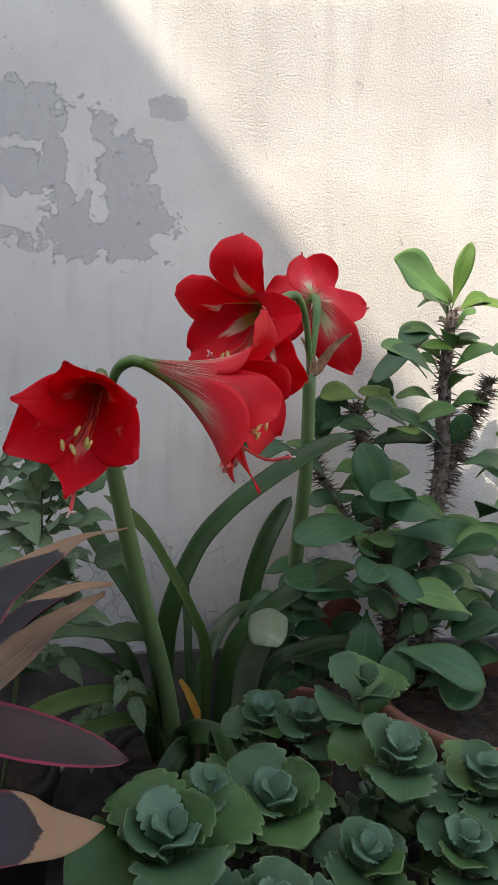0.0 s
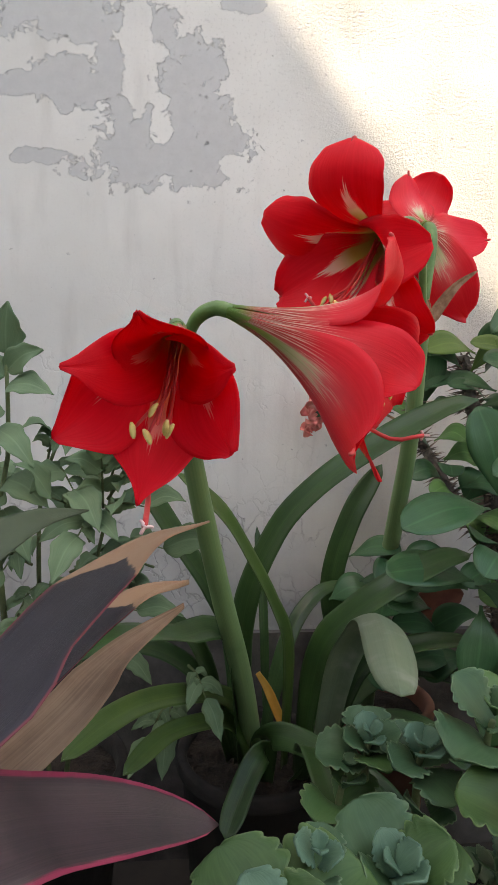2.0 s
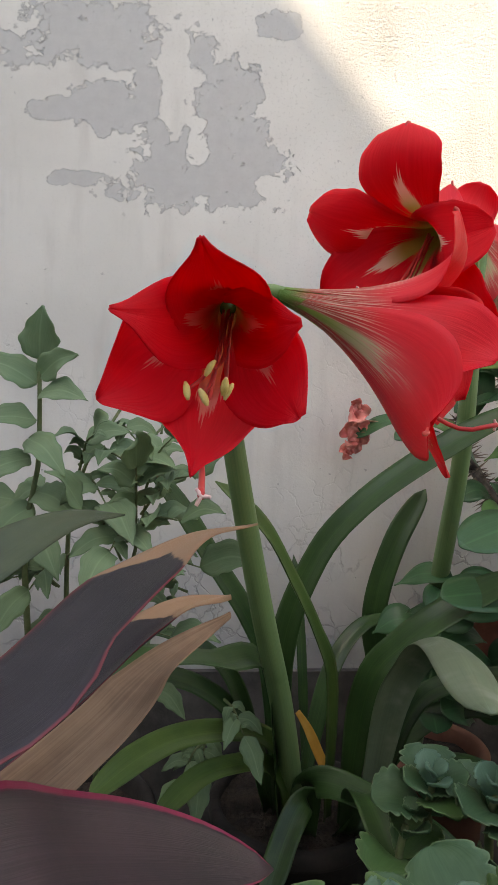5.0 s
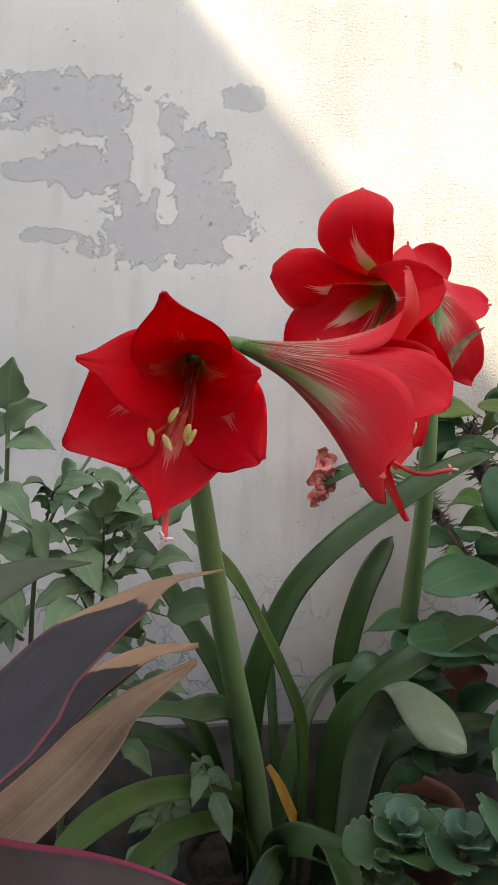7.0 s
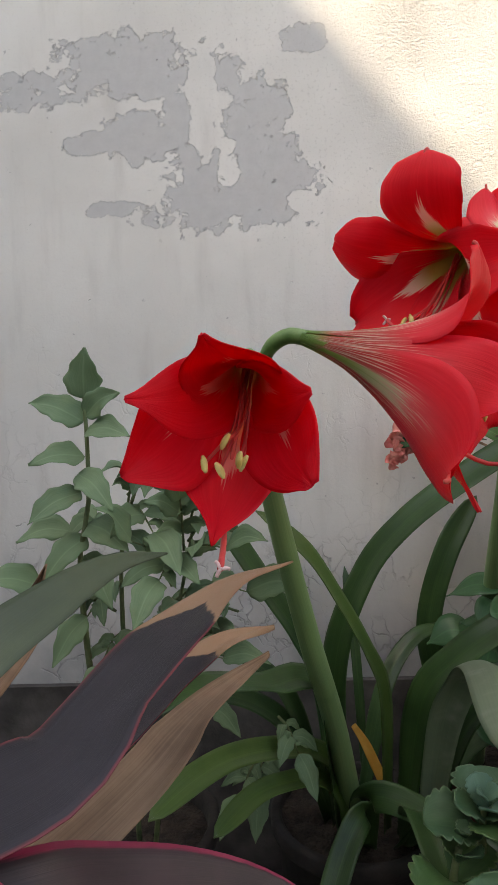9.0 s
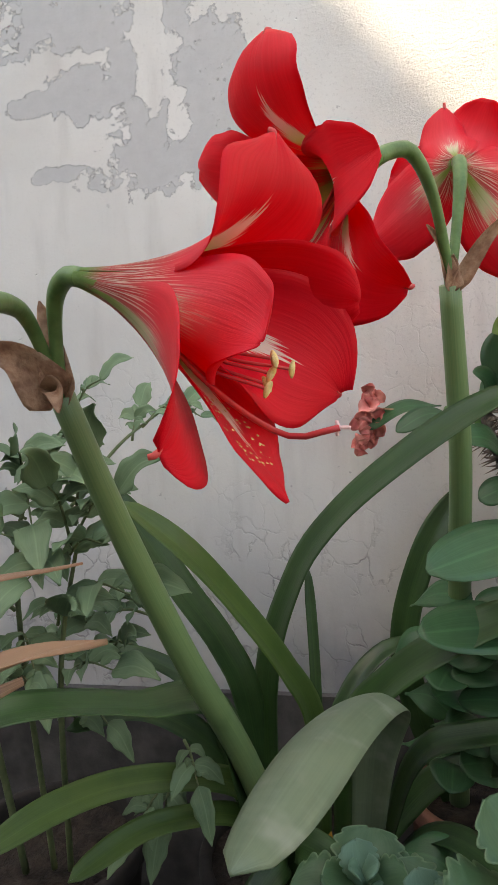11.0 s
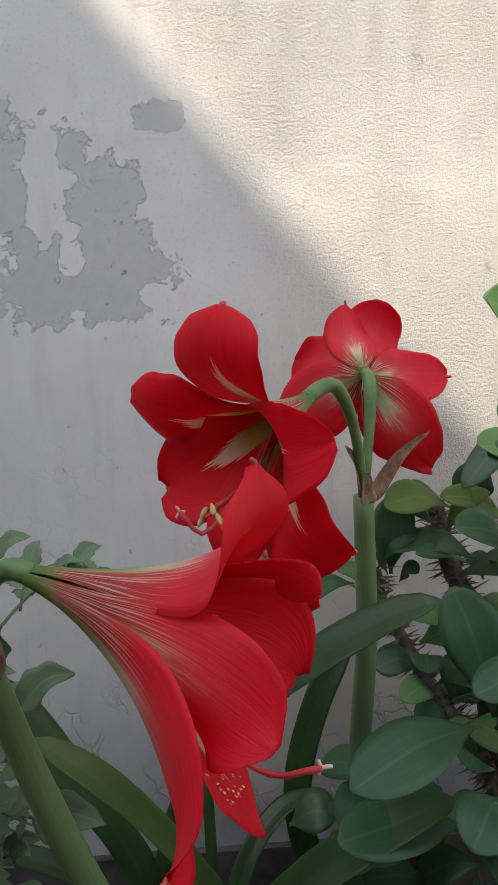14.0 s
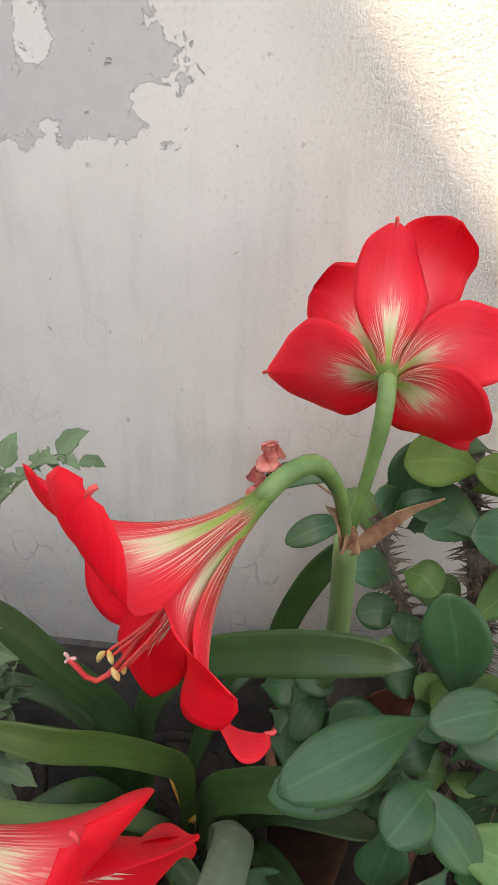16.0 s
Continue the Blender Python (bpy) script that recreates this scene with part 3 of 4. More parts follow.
# ---- the yard: floor, the old wall, and an unseen gable added behind to shade it ----
box("floor", (-4, -4.2, -0.12), (4, 0.3, 0.0), M_FLOOR, "dark bare earth of a shaded yard")
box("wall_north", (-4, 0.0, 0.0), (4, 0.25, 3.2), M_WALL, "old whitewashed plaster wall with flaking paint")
# made-up strip, added only so that the wall's foot comes out dark
box("foot_strip", (-4, -0.012, 0.0), (4, -0.0, 0.405), M_FOOT_STRIP, "dark strip added along the foot of the wall to darken it")
box("wall_west", (-4.25, -4.2, 0.0), (-4, 0.25, 2.4), M_FAR, "plain plastered yard wall")
box("wall_east", (4, -4.2, 0.0), (4.25, 0.25, 2.4), M_FAR, "plain plastered yard wall")


def gable():
    """Unseen wall added as a sun blocker. The roof edge lies on the sun's way to the shadow line of the wall."""
    y = -2.9
    far = -y / SUN_WAY.y
    edge = [Vector((x, 0, 1.579 - 1.178 * (x + 0.005))) - SUN_WAY * far for x in (-4.0, 5.2)]
    (x0, z0), (x1, z1) = [(p.x, p.z) for p in edge]
    outline = [(x0, 0), (x1, 0), (x1, max(z1, 0.3)), (x0, z0)]
    verts = [(x, y, z) for x, z in outline] + [(x, y - 0.3, z) for x, z in outline]
    faces = [(0, 1, 2, 3), (7, 6, 5, 4)] + [(i, i + 4, (i + 1) % 4 + 4, (i + 1) % 4) for i in range(4)]
    tagged(mesh_object("wall_south", verts, faces, M_FAR, smooth=False), "unseen plastered gable wall added to cast the shade", kind="structure")


gable()


# ---- pots ----
def pot(place, radius, height, material, label, soil=0.025, lip=0.022):
    e = thing("plant_pot", place, label, "pot")
    r, h = radius, height
    prof = [(0.002, 0.0), (r * 0.72, 0.0), (r * 0.74, 0.004), (r * 0.93, h - lip), (r * 0.98, h - lip), (r, h - lip + 0.004), (r, h - 0.004)]
    prof += [(r - 0.003, h), (r - 0.011, h), (r - 0.014, h - 0.004), (r - 0.016, h - lip), (r * 0.86, h - soil - 0.03), (0.002, h - soil - 0.035)]
    lathe("body", prof, material, e)
    rings, verts, faces = 10, [], []
    for i in range(rings + 1):
        for k in range(40):
            a, q = 2 * math.pi * k / 40, (r * 0.90) * max(i, 0.02) / rings
            z = h - soil + 0.006 * noise.noise(Vector((q * math.cos(a) * 40, q * math.sin(a) * 40, r * 9)))
            verts.append((q * math.cos(a), q * math.sin(a), z))
    for i in range(rings):
        for k in range(40):
            faces.append((i * 40 + k, (i + 1) * 40 + k, (i + 1) * 40 + (k + 1) % 40, i * 40 + (k + 1) % 40))
    mesh_object("soil", verts, faces, M_SOIL, parent=e)
    return e


pot((0.118, -0.185, 0.0), 0.112, 0.312, M_CLAY, "dark dusty clay pot of amaryllis bulbs", soil=0.010)
pot((0.555, -0.345, 0.0), 0.168, 0.442, M_TERRA, "terracotta pot with a thorny shrub")
pot((0.325, -0.10, 0.0), 0.082, 0.335, M_TERRA, "small terracotta pot close to the wall")
pot((-0.18, -0.20, 0.0), 0.12, 0.31, M_CLAY, "dusty clay pot with a tomato plant")
pot((0.25, -0.56, 0.0), 0.13, 0.36, M_PLASTIC, "dark plastic pot crowded with succulents")
pot((-0.30, -0.80, 0.0), 0.12, 0.36, M_PLASTIC, "dark plastic pot with a purple cordyline")


# ---- amaryllis ----
def flower(plant, neck, base, axis, petals, stamens, style, style_end, seed=0, label="", dust=-1, ruffle=0.05, inner=None):
    """neck: the pedicel's curve, ending at base, where the petals join; petals: their tips and shapes."""
    ovary = tube("flower", neck, [0.0044, 0.0044, 0.0044, 0.0046, 0.0052, 0.0060, 0.0062, 0.0060], M_OVARY, plant, 22, 12, label or "large red flower with a pale star in its throat")
    for k, (tip, shape) in enumerate(petals):
        _, rows = petal(base, axis, tip, ovary, inner, seed=seed * 10 + k, ruffle=ruffle, **shape)
        if k % 2 == 0 and inner is None:
            middle = rows.shape[1] // 2
            end, way = rows[-1, middle], unit(rows[-1, middle] - rows[-4, middle])
            hook = unit(np.cross(np.cross(way, np.array(axis)), way))
            tube("petal_tip", [end - way * 0.003, end + way * 0.0015, end + way * 0.0035 - hook * 0.002], [0.0010, 0.0017, 0.0014], M_FILAMENT, ovary, 6, 7)
        if k == dust:
            pollen(rows, ovary)
    b, a = np.array(base), unit(np.array(axis))
    root = b + a * 0.03
    for k, end in enumerate(stamens):
        stamen(root + 0.003 * np.array((math.cos(k * 1.3), math.sin(k * 2.1), math.sin(k * 1.3))), axis, end, ovary, 0.012, tilt=(math.cos(k * 1.9) * 0.6, 0.2 * math.sin(k), 1.0))
    if style:
        tube("style", [root, *style, style_end], [0.0014, 0.0015, 0.0017], M_FILAMENT, ovary, 18, 7)
        e = np.array(style_end)
        for k in range(3):
            w = np.array((math.cos(2.1 * k), 0.3, math.sin(2.1 * k)))
            tube("stigma", [e, e + unit(w) * 0.003, e + unit(w) * 0.0045 + a * 0.001], [0.0009, 0.0011, 0.0009], M_STIGMA, ovary, 4, 6)
    return ovary


def bract(plant, root, tip, width, bow=(0, 0, 0.01)):
    root, tip = np.array(root), np.array(tip)
    blade("bract", [root, (root + tip) / 2 + np.array(bow), tip], width, M_BRACT, plant, face=(0.3, -1, 0.2), shape="point", fold=0.7, thick=0.0007, n=14, nv=7, wave=0.06, seed=int(abs(tip[0]) * 999))


def amaryllis_front():
    p = thing("amaryllis", (0.10, -0.235, 0.36), "potted amaryllis with two red trumpet flowers on a leaning scape", "flower", "amaryllis plants")
    tube("scape", [(0.114, -0.215, 0.305), (0.085, -0.29, 0.47), (0.054, -0.365, 0.60), (0.028, -0.425, 0.72), (0.009, -0.468, 0.819)], [0.0135, 0.0130, 0.0118, 0.0105, 0.0088], M_SCAPE, p, 30, 14, "stout pale green flower stalk")
    # flower that faces the camera
    flower(p, [(0.009, -0.468, 0.819), (0.004, -0.478, 0.845), (0.004, -0.50, 0.868), (0.006, -0.525, 0.872), (0.008, -0.548, 0.868)],
           (0.008, -0.548, 0.868), (-0.028, -0.955, -0.296),
           [
            ((-0.008, -0.719, 0.864), dict(width=0.066, roll=-0.10, fore=0.69, out=0.30, cup=0.15, blunt=1.15, peak=0.58, curl=0.0, cone=0.008, part=0.62)),
            ((-0.047, -0.695, 0.839), dict(width=0.061, roll=0.47, fore=0.70, out=0.13, cup=-0.08, blunt=1.07, peak=0.59, curl=-0.02, cone=0.006, part=0.62)),
            ((-0.056, -0.669, 0.801), dict(width=0.064, roll=-0.05, fore=0.68, out=0.54, cup=0.55, blunt=0.85, peak=0.72, curl=-0.00, cone=0.025, part=0.62)),
            ((-0.011, -0.674, 0.767), dict(width=0.073, roll=0.05, fore=0.62, out=0.70, cup=0.20, blunt=1.10, peak=0.49, curl=0.04, cone=0.038, part=0.62)),
            ((0.04, -0.673, 0.794), dict(width=0.058, roll=0.34, fore=0.80, out=0.47, cup=0.07, blunt=0.85, peak=0.68, curl=-0.02, cone=0.019, part=0.62)),
            ((0.041, -0.665, 0.841), dict(width=0.058, roll=-0.04, fore=0.95, out=0.12, cup=0.19, blunt=0.85, peak=0.55, curl=-0.00, cone=0.006, part=0.62))],
           [(-0.003, -0.67, 0.817), (-0.014, -0.67, 0.806), (-0.006, -0.674, 0.803), (0.006, -0.672, 0.806), (0.004, -0.675, 0.808)],
           [(-0.006, -0.62, 0.79), (-0.006, -0.665, 0.765)], (-0.006, -0.690, 0.758), seed=1, inner=M_PETAL_DEEP)
    # flower that points along the wall
    flower(p, [(0.009, -0.468, 0.819), (0.012, -0.478, 0.85), (0.020, -0.492, 0.878), (0.035, -0.506, 0.888), (0.050, -0.514, 0.885)],
           (0.050, -0.514, 0.885), (0.936, -0.208, -0.283),
           [
            ((0.17, -0.542, 0.942), dict(width=0.106, roll=-0.42, fore=0.94, out=0.48, cup=0.03, blunt=0.83, peak=0.70, curl=0.06, cone=0.012, part=0.60)),
            ((0.206, -0.495, 0.862), dict(width=0.080, roll=0.40, fore=0.80, out=0.70, cup=-0.10, blunt=0.60, peak=0.58, curl=0.02, cone=0.014, part=0.60)),
            ((0.192, -0.481, 0.812), dict(width=0.097, roll=0.24, fore=0.85, out=0.41, cup=0.24, blunt=0.74, peak=0.65, curl=-0.02, cone=0.014, part=0.60)),
            ((0.167, -0.541, 0.757), dict(width=0.066, roll=-0.06, fore=0.77, out=0.80, cup=0.07, blunt=0.95, peak=0.58, curl=0.02, cone=0.014, part=0.60)),
            ((0.124, -0.616, 0.788), dict(width=0.092, roll=-0.02, fore=0.79, out=0.73, cup=0.30, blunt=0.60, peak=0.70, curl=0.01, cone=0.013, part=0.60)),
            ((0.166, -0.608, 0.831), dict(width=0.064, roll=-0.67, fore=0.81, out=0.72, cup=-0.60, blunt=0.59, peak=0.66, curl=0.00, cone=0.014, part=0.60))],
           [(0.161, -0.546, 0.822), (0.163, -0.549, 0.829), (0.158, -0.544, 0.817), (0.160, -0.552, 0.814), (0.171, -0.540, 0.824)],
           [(0.12, -0.535, 0.825), (0.165, -0.548, 0.792)], (0.194, -0.552, 0.794), seed=2, dust=3)
    bract(p, (0.010, -0.470, 0.813), (0.000, -0.474, 0.882), 0.026)
    bract(p, (0.007, -0.470, 0.815), (-0.030, -0.50, 0.850), 0.040)
    bract(p, (0.010, -0.474, 0.822), (0.022, -0.500, 0.808), 0.022)
    # leaves
    blade("leaf", [(0.10, -0.220, 0.305), (0.094, -0.20, 0.50), (0.131, -0.22, 0.626), (0.179, -0.25, 0.698), (0.248, -0.29, 0.761), (0.307, -0.32, 0.802), (0.342, -0.334, 0.814)], 0.040, M_STRAP, p, face=(-0.45, -0.55, 0.7), seed=3, fold=0.18, n=36)
    blade("leaf", [(0.15, -0.220, 0.305), (0.146, -0.24, 0.48), (0.122, -0.27, 0.554), (0.086, -0.31, 0.627), (0.051, -0.35, 0.688), (0.004, -0.37, 0.735)], 0.029, M_STRAP_LIGHT, p, face=(0.45, -0.5, 0.65), seed=4, fold=0.35, n=34)
    blade("leaf", [(0.09, -0.200, 0.305), (0.073, -0.21, 0.486), (0.047, -0.21, 0.552), (0.009, -0.22, 0.614), (-0.038, -0.23, 0.691), (-0.074, -0.24, 0.739)], 0.038, M_STRAP, p, face=(0.5, -0.5, 0.6), seed=5, n=34)
    blade("leaf", [(0.14, -0.120, 0.305), (0.136, -0.08, 0.48), (0.128, -0.04, 0.595)], 0.014, M_STRAP, p, face=(0, -1, 0.2), seed=6, n=20)
    blade("leaf", [(0.09, -0.240, 0.305), (0.064, -0.30, 0.518), (0.01, -0.36, 0.553), (-0.036, -0.42, 0.581), (-0.074, -0.45, 0.585), (-0.12, -0.48, 0.57)], 0.040, M_STRAP, p, face=(0, -0.3, 1), seed=7, n=34)
    blade("leaf", [(0.10, -0.235, 0.305), (0.092, -0.245, 0.39), (0.064, -0.26, 0.428), (0.018, -0.30, 0.454), (-0.028, -0.34, 0.468), (-0.065, -0.39, 0.474), (-0.100, -0.44, 0.468)], 0.030, M_STRAP_LIGHT, p, face=(0.2, -0.5, 1), seed=8, n=38, fold=0.35)
    blade("leaf", [(0.10, -0.245, 0.305), (0.092, -0.255, 0.365), (0.068, -0.27, 0.401), (0.030, -0.305, 0.420), (-0.007, -0.34, 0.427), (-0.046, -0.40, 0.424)], 0.024, M_STRAP_LIGHT, p, face=(0.2, -0.5, 1), seed=9, n=34, fold=0.35)
    blade("leaf", [(0.12, -0.23, 0.305), (0.112, -0.245, 0.36), (0.128, -0.275, 0.384), (0.160, -0.305, 0.390), (0.220, -0.38, 0.388), (0.26, -0.43, 0.36)], 0.034, M_STRAP, p, face=(0, -0.6, 1), seed=17, n=30)
    blade("leaf", [(0.125, -0.25, 0.305), (0.121, -0.265, 0.362), (0.110, -0.28, 0.362), (0.088, -0.315, 0.345), (0.063, -0.365, 0.318)], 0.030, M_STRAP, p, face=(-0.2, -0.7, 0.8), seed=18, n=26)
    blade("leaf", [(0.09, -0.19, 0.305), (0.04, -0.20, 0.42), (-0.04, -0.22, 0.48), (-0.12, -0.25, 0.47)], 0.034, M_STRAP, p, face=(0, -0.4, 1), seed=19, n=26)
    blade("leaf", [(0.19, -0.20, 0.305), (0.26, -0.20, 0.40), (0.33, -0.22, 0.44), (0.40, -0.25, 0.43)], 0.034, M_STRAP, p, face=(0, -0.4, 1), seed=20, n=26)
    for k, (pts, w) in enumerate((
            ([(0.08, -0.20, 0.305), (0.03, -0.19, 0.47), (-0.06, -0.18, 0.525), (-0.16, -0.18, 0.52)], 0.026),
            ([(0.20, -0.23, 0.305), (0.25, -0.28, 0.40), (0.29, -0.34, 0.43), (0.33, -0.40, 0.41)], 0.030),
            ([(0.16, -0.25, 0.305), (0.19, -0.33, 0.40), (0.20, -0.40, 0.41), (0.24, -0.47, 0.38)], 0.030),
            ([(0.13, -0.16, 0.305), (0.17, -0.12, 0.44), (0.22, -0.09, 0.50), (0.28, -0.07, 0.51)], 0.026))):
        blade("leaf", pts, w, M_STRAP, p, face=(0, -0.3, 1), seed=60 + k, n=26)
    blade("leaf", [(0.115, -0.20, 0.43), (0.128, -0.205, 0.41), (0.142, -0.215, 0.38), (0.158, -0.225, 0.345)], 0.013, M_YELLOW, p, face=(0.2, -1, 0.4), seed=16, n=16, label="yellowed withered leaf")
    blade("leaf", [(0.17, -0.240, 0.305), (0.185, -0.27, 0.484), (0.221, -0.29, 0.548), (0.27, -0.31, 0.594), (0.319, -0.31, 0.62), (0.36, -0.30, 0.625)], 0.042, M_STRAP, p, face=(-0.4, -0.4, 0.8), seed=12, n=32)
    blade("leaf", [(0.19, -0.250, 0.305), (0.205, -0.29, 0.48), (0.217, -0.335, 0.553), (0.205, -0.42, 0.600), (0.18, -0.53, 0.630), (0.152, -0.645, 0.637)], 0.040, M_STRAP_PALE, p, face=(0.15, 0.4, 1), seed=13, n=40, nv=11, fold=-0.40, thick=0.0022)
    blade("leaf", [(0.205, -0.22, 0.305), (0.245, -0.26, 0.46), (0.30, -0.28, 0.50), (0.37, -0.30, 0.515)], 0.034, M_STRAP, p, face=(0, -0.3, 1), seed=14, n=26)
    blade("leaf", [(0.17, -0.250, 0.305), (0.16, -0.36, 0.42), (0.17, -0.46, 0.40), (0.19, -0.52, 0.36)], 0.034, M_STRAP, p, face=(0, -0.3, 1), seed=15, n=26)
    return p


def amaryllis_back():
    p = thing("amaryllis", (0.308, -0.075, 0.31), "potted amaryllis with two wide open red flowers on an upright scape", "flower", "amaryllis plants")
    tube("scape", [(0.308, -0.075, 0.30), (0.305, -0.12, 0.46), (0.302, -0.155, 0.54), (0.298, -0.205, 0.65), (0.294, -0.255, 0.765), (0.282, -0.304, 0.902)], [0.0125, 0.0120, 0.0118, 0.0105, 0.0092], M_SCAPE, p, 30, 14, "stout green flower stalk")
    flower(p, [(0.282, -0.304, 0.902), (0.277, -0.316, 0.93), (0.266, -0.335, 0.970), (0.250, -0.352, 0.996), (0.233, -0.365, 0.994), (0.220, -0.377, 0.984)],
           (0.220, -0.377, 0.984), (-0.69, -0.52, -0.49),
           [
            ((0.149, -0.464, 1.043), dict(width=0.078, roll=0.07, fore=0.86, out=0.68, cup=-0.17, blunt=0.30, peak=0.68, curl=0.23)),
            ((0.083, -0.377, 0.99), dict(width=0.072, roll=-0.02, fore=0.76, out=0.45, cup=-0.32, blunt=0.45, peak=0.69, curl=0.17)),
            ((0.11, -0.346, 0.918), dict(width=0.079, roll=0.44, fore=0.74, out=0.21, cup=0.35, blunt=0.40, peak=0.65, curl=0.03)),
            ((0.162, -0.414, 0.858), dict(width=0.053, roll=-0.57, fore=0.78, out=0.41, cup=-0.34, blunt=0.53, peak=0.59, curl=-0.02)),
            ((0.237, -0.447, 0.875), dict(width=0.086, roll=-0.13, fore=0.90, out=0.68, cup=0.23, blunt=0.49, peak=0.53, curl=0.06)),
            ((0.221, -0.479, 0.952), dict(width=0.074, roll=-0.50, fore=0.95, out=0.43, cup=0.18, blunt=0.37, peak=0.46, curl=-0.07))],
           [(0.140, -0.428, 0.906), (0.146, -0.430, 0.908), (0.150, -0.436, 0.902), (0.138, -0.424, 0.900), (0.153, -0.43, 0.899)],
           [(0.165, -0.415, 0.92), (0.140, -0.434, 0.893)], (0.124, -0.434, 0.908), seed=3, ruffle=0.05)
    flower(p, [(0.282, -0.304, 0.902), (0.288, -0.300, 0.94), (0.294, -0.292, 0.985), (0.296, -0.282, 1.009), (0.297, -0.265, 1.016)],
           (0.297, -0.265, 1.016), (0.10, 0.97, 0.02),
           [
            ((0.298, -0.185, 1.099), dict(width=0.055, roll=0.24, fore=0.59, out=0.54, cup=0.45, blunt=0.39, peak=0.60, curl=0.06)),
            ((0.342, -0.181, 1.105), dict(width=0.072, roll=0.13, fore=0.87, out=0.51, cup=-0.18, blunt=0.37, peak=0.61, curl=0.06)),
            ((0.403, -0.201, 1.016), dict(width=0.069, roll=-0.51, fore=0.67, out=0.52, cup=-0.18, blunt=0.31, peak=0.61, curl=0.07)),
            ((0.395, -0.175, 0.918), dict(width=0.080, roll=0.31, fore=0.41, out=0.69, cup=0.12, blunt=0.66, peak=0.54, curl=-0.08)),
            ((0.214, -0.17, 0.969), dict(width=0.082, roll=0.36, fore=0.30, out=0.44, cup=0.39, blunt=0.53, peak=0.62, curl=0.05)),
            ((0.243, -0.169, 1.041), dict(width=0.080, roll=0.07, fore=0.81, out=0.63, cup=-0.04, blunt=0.39, peak=0.58, curl=-0.01))],
           [], [], None, seed=4, ruffle=0.09, label="large red flower seen from behind, its green tube bent down")
    bract(p, (0.284, -0.306, 0.896), (0.262, -0.326, 0.948), 0.016)
    bract(p, (0.284, -0.306, 0.896), (0.338, -0.32, 0.958), 0.018)
    bract(p, (0.282, -0.31, 0.896), (0.284, -0.316, 0.925), 0.018)
    blade("leaf", [(0.300, -0.08, 0.305), (0.262, -0.065, 0.42), (0.250, -0.055, 0.51), (0.278, -0.055, 0.615), (0.325, -0.05, 0.698)], 0.036, M_STRAP, p, face=(-0.3, -0.8, 0.5), seed=11, n=30)
    return p


amaryllis_front()
amaryllis_back()


# ---- purple cordyline ----
def cordyline():
    p = thing("cordyline", (-0.30, -0.80, 0.34), "purple cordyline with pink-edged leaves and dry brown tips", "plant")
    tube("stem", [(-0.30, -0.80, 0.34), (-0.29, -0.80, 0.45), (-0.27, -0.80, 0.56)], [0.012, 0.011, 0.009], M_BARK, p, 12, 10)
    r = (-0.27, -0.80, 0.54)
    blade("leaf", [r, (-0.16, -0.77, 0.655), (-0.084, -0.72, 0.675), (-0.066, -0.68, 0.686), (-0.041, -0.63, 0.704), (-0.008, -0.56, 0.716), (0.034, -0.505, 0.716)], 0.060, M_CORDY_DRY, p, face=(-0.5, -0.6, 0.6), shape="tailed", seed=21, n=44, fold=0.12, wave=0.03, label="dusky purple leaf with a dry brown tip")
    blade("leaf", [(-0.235, -0.77, 0.54), (-0.17, -0.72, 0.568), (-0.115, -0.695, 0.596), (-0.056, -0.65, 0.630), (-0.027, -0.60, 0.646), (0.014, -0.545, 0.660)], 0.034, M_DRY, p, face=(-0.35, -0.8, 0.5), shape="tailed", seed=22, n=40, fold=0.45, wave=0.10, label="dry brown leaf")
    blade("leaf", [(-0.20, -0.74, 0.560), (-0.13, -0.66, 0.606), (-0.080, -0.60, 0.628), (-0.050, -0.55, 0.640), (-0.018, -0.49, 0.648), (0.018, -0.44, 0.644)], 0.046, M_CORDY_DRY, p, face=(-0.5, -0.6, 0.5), shape="tailed", seed=32, n=40, fold=0.3, wave=0.10, label="dusky purple leaf with a torn dry tip")
    blade("leaf", [r, (-0.15, -0.79, 0.63), (-0.076, -0.75, 0.635), (-0.049, -0.70, 0.604), (-0.007, -0.65, 0.566), (0.039, -0.615, 0.532)], 0.056, M_CORDY_PINK, p, face=(0.1, -0.6, 0.8), shape="paddle", seed=23, n=32, fold=0.12, label="purple leaf with a bright pink edge")
    blade("leaf", [r, (-0.13, -0.78, 0.58), (-0.039, -0.75, 0.566), (-0.008, -0.72, 0.541), (0.022, -0.68, 0.517)], 0.052, M_CORDY_DRY, p, face=(0.1, -0.6, 0.8), shape="cordy", seed=24, n=30, fold=0.15, label="dusky purple leaf with a dry brown tip")
    blade("leaf", [r, (-0.19, -0.62, 0.66), (-0.14, -0.55, 0.70), (-0.105, -0.50, 0.716), (-0.07, -0.46, 0.715)], 0.052, M_CORDY_GREEN, p, face=(0, -0.6, 0.8), shape="cordy", seed=25, n=30, fold=0.15, label="dull green leaf")
    blade("leaf", [r, (-0.119, -0.785, 0.673), (-0.106, -0.77, 0.654), (-0.092, -0.755, 0.629), (-0.08, -0.745, 0.604), (-0.072, -0.74, 0.579)], 0.044, M_CORDY_EDGED, p, face=(0.2, -0.6, 0.8), shape="paddle", seed=26, n=34, fold=0.15, label="green leaf with a bright pink edge")
    blade("leaf", [(-0.26, -0.70, 0.56), (-0.189, -0.5, 0.651), (-0.177, -0.5, 0.676), (-0.165, -0.5, 0.701), (-0.157, -0.505, 0.719)], 0.034, M_DRY, p, face=(0.2, -1, 0.2), shape="cordy", seed=27, n=24, fold=0.7, wave=0.2, label="dry brown leaf")
    return p


cordyline()


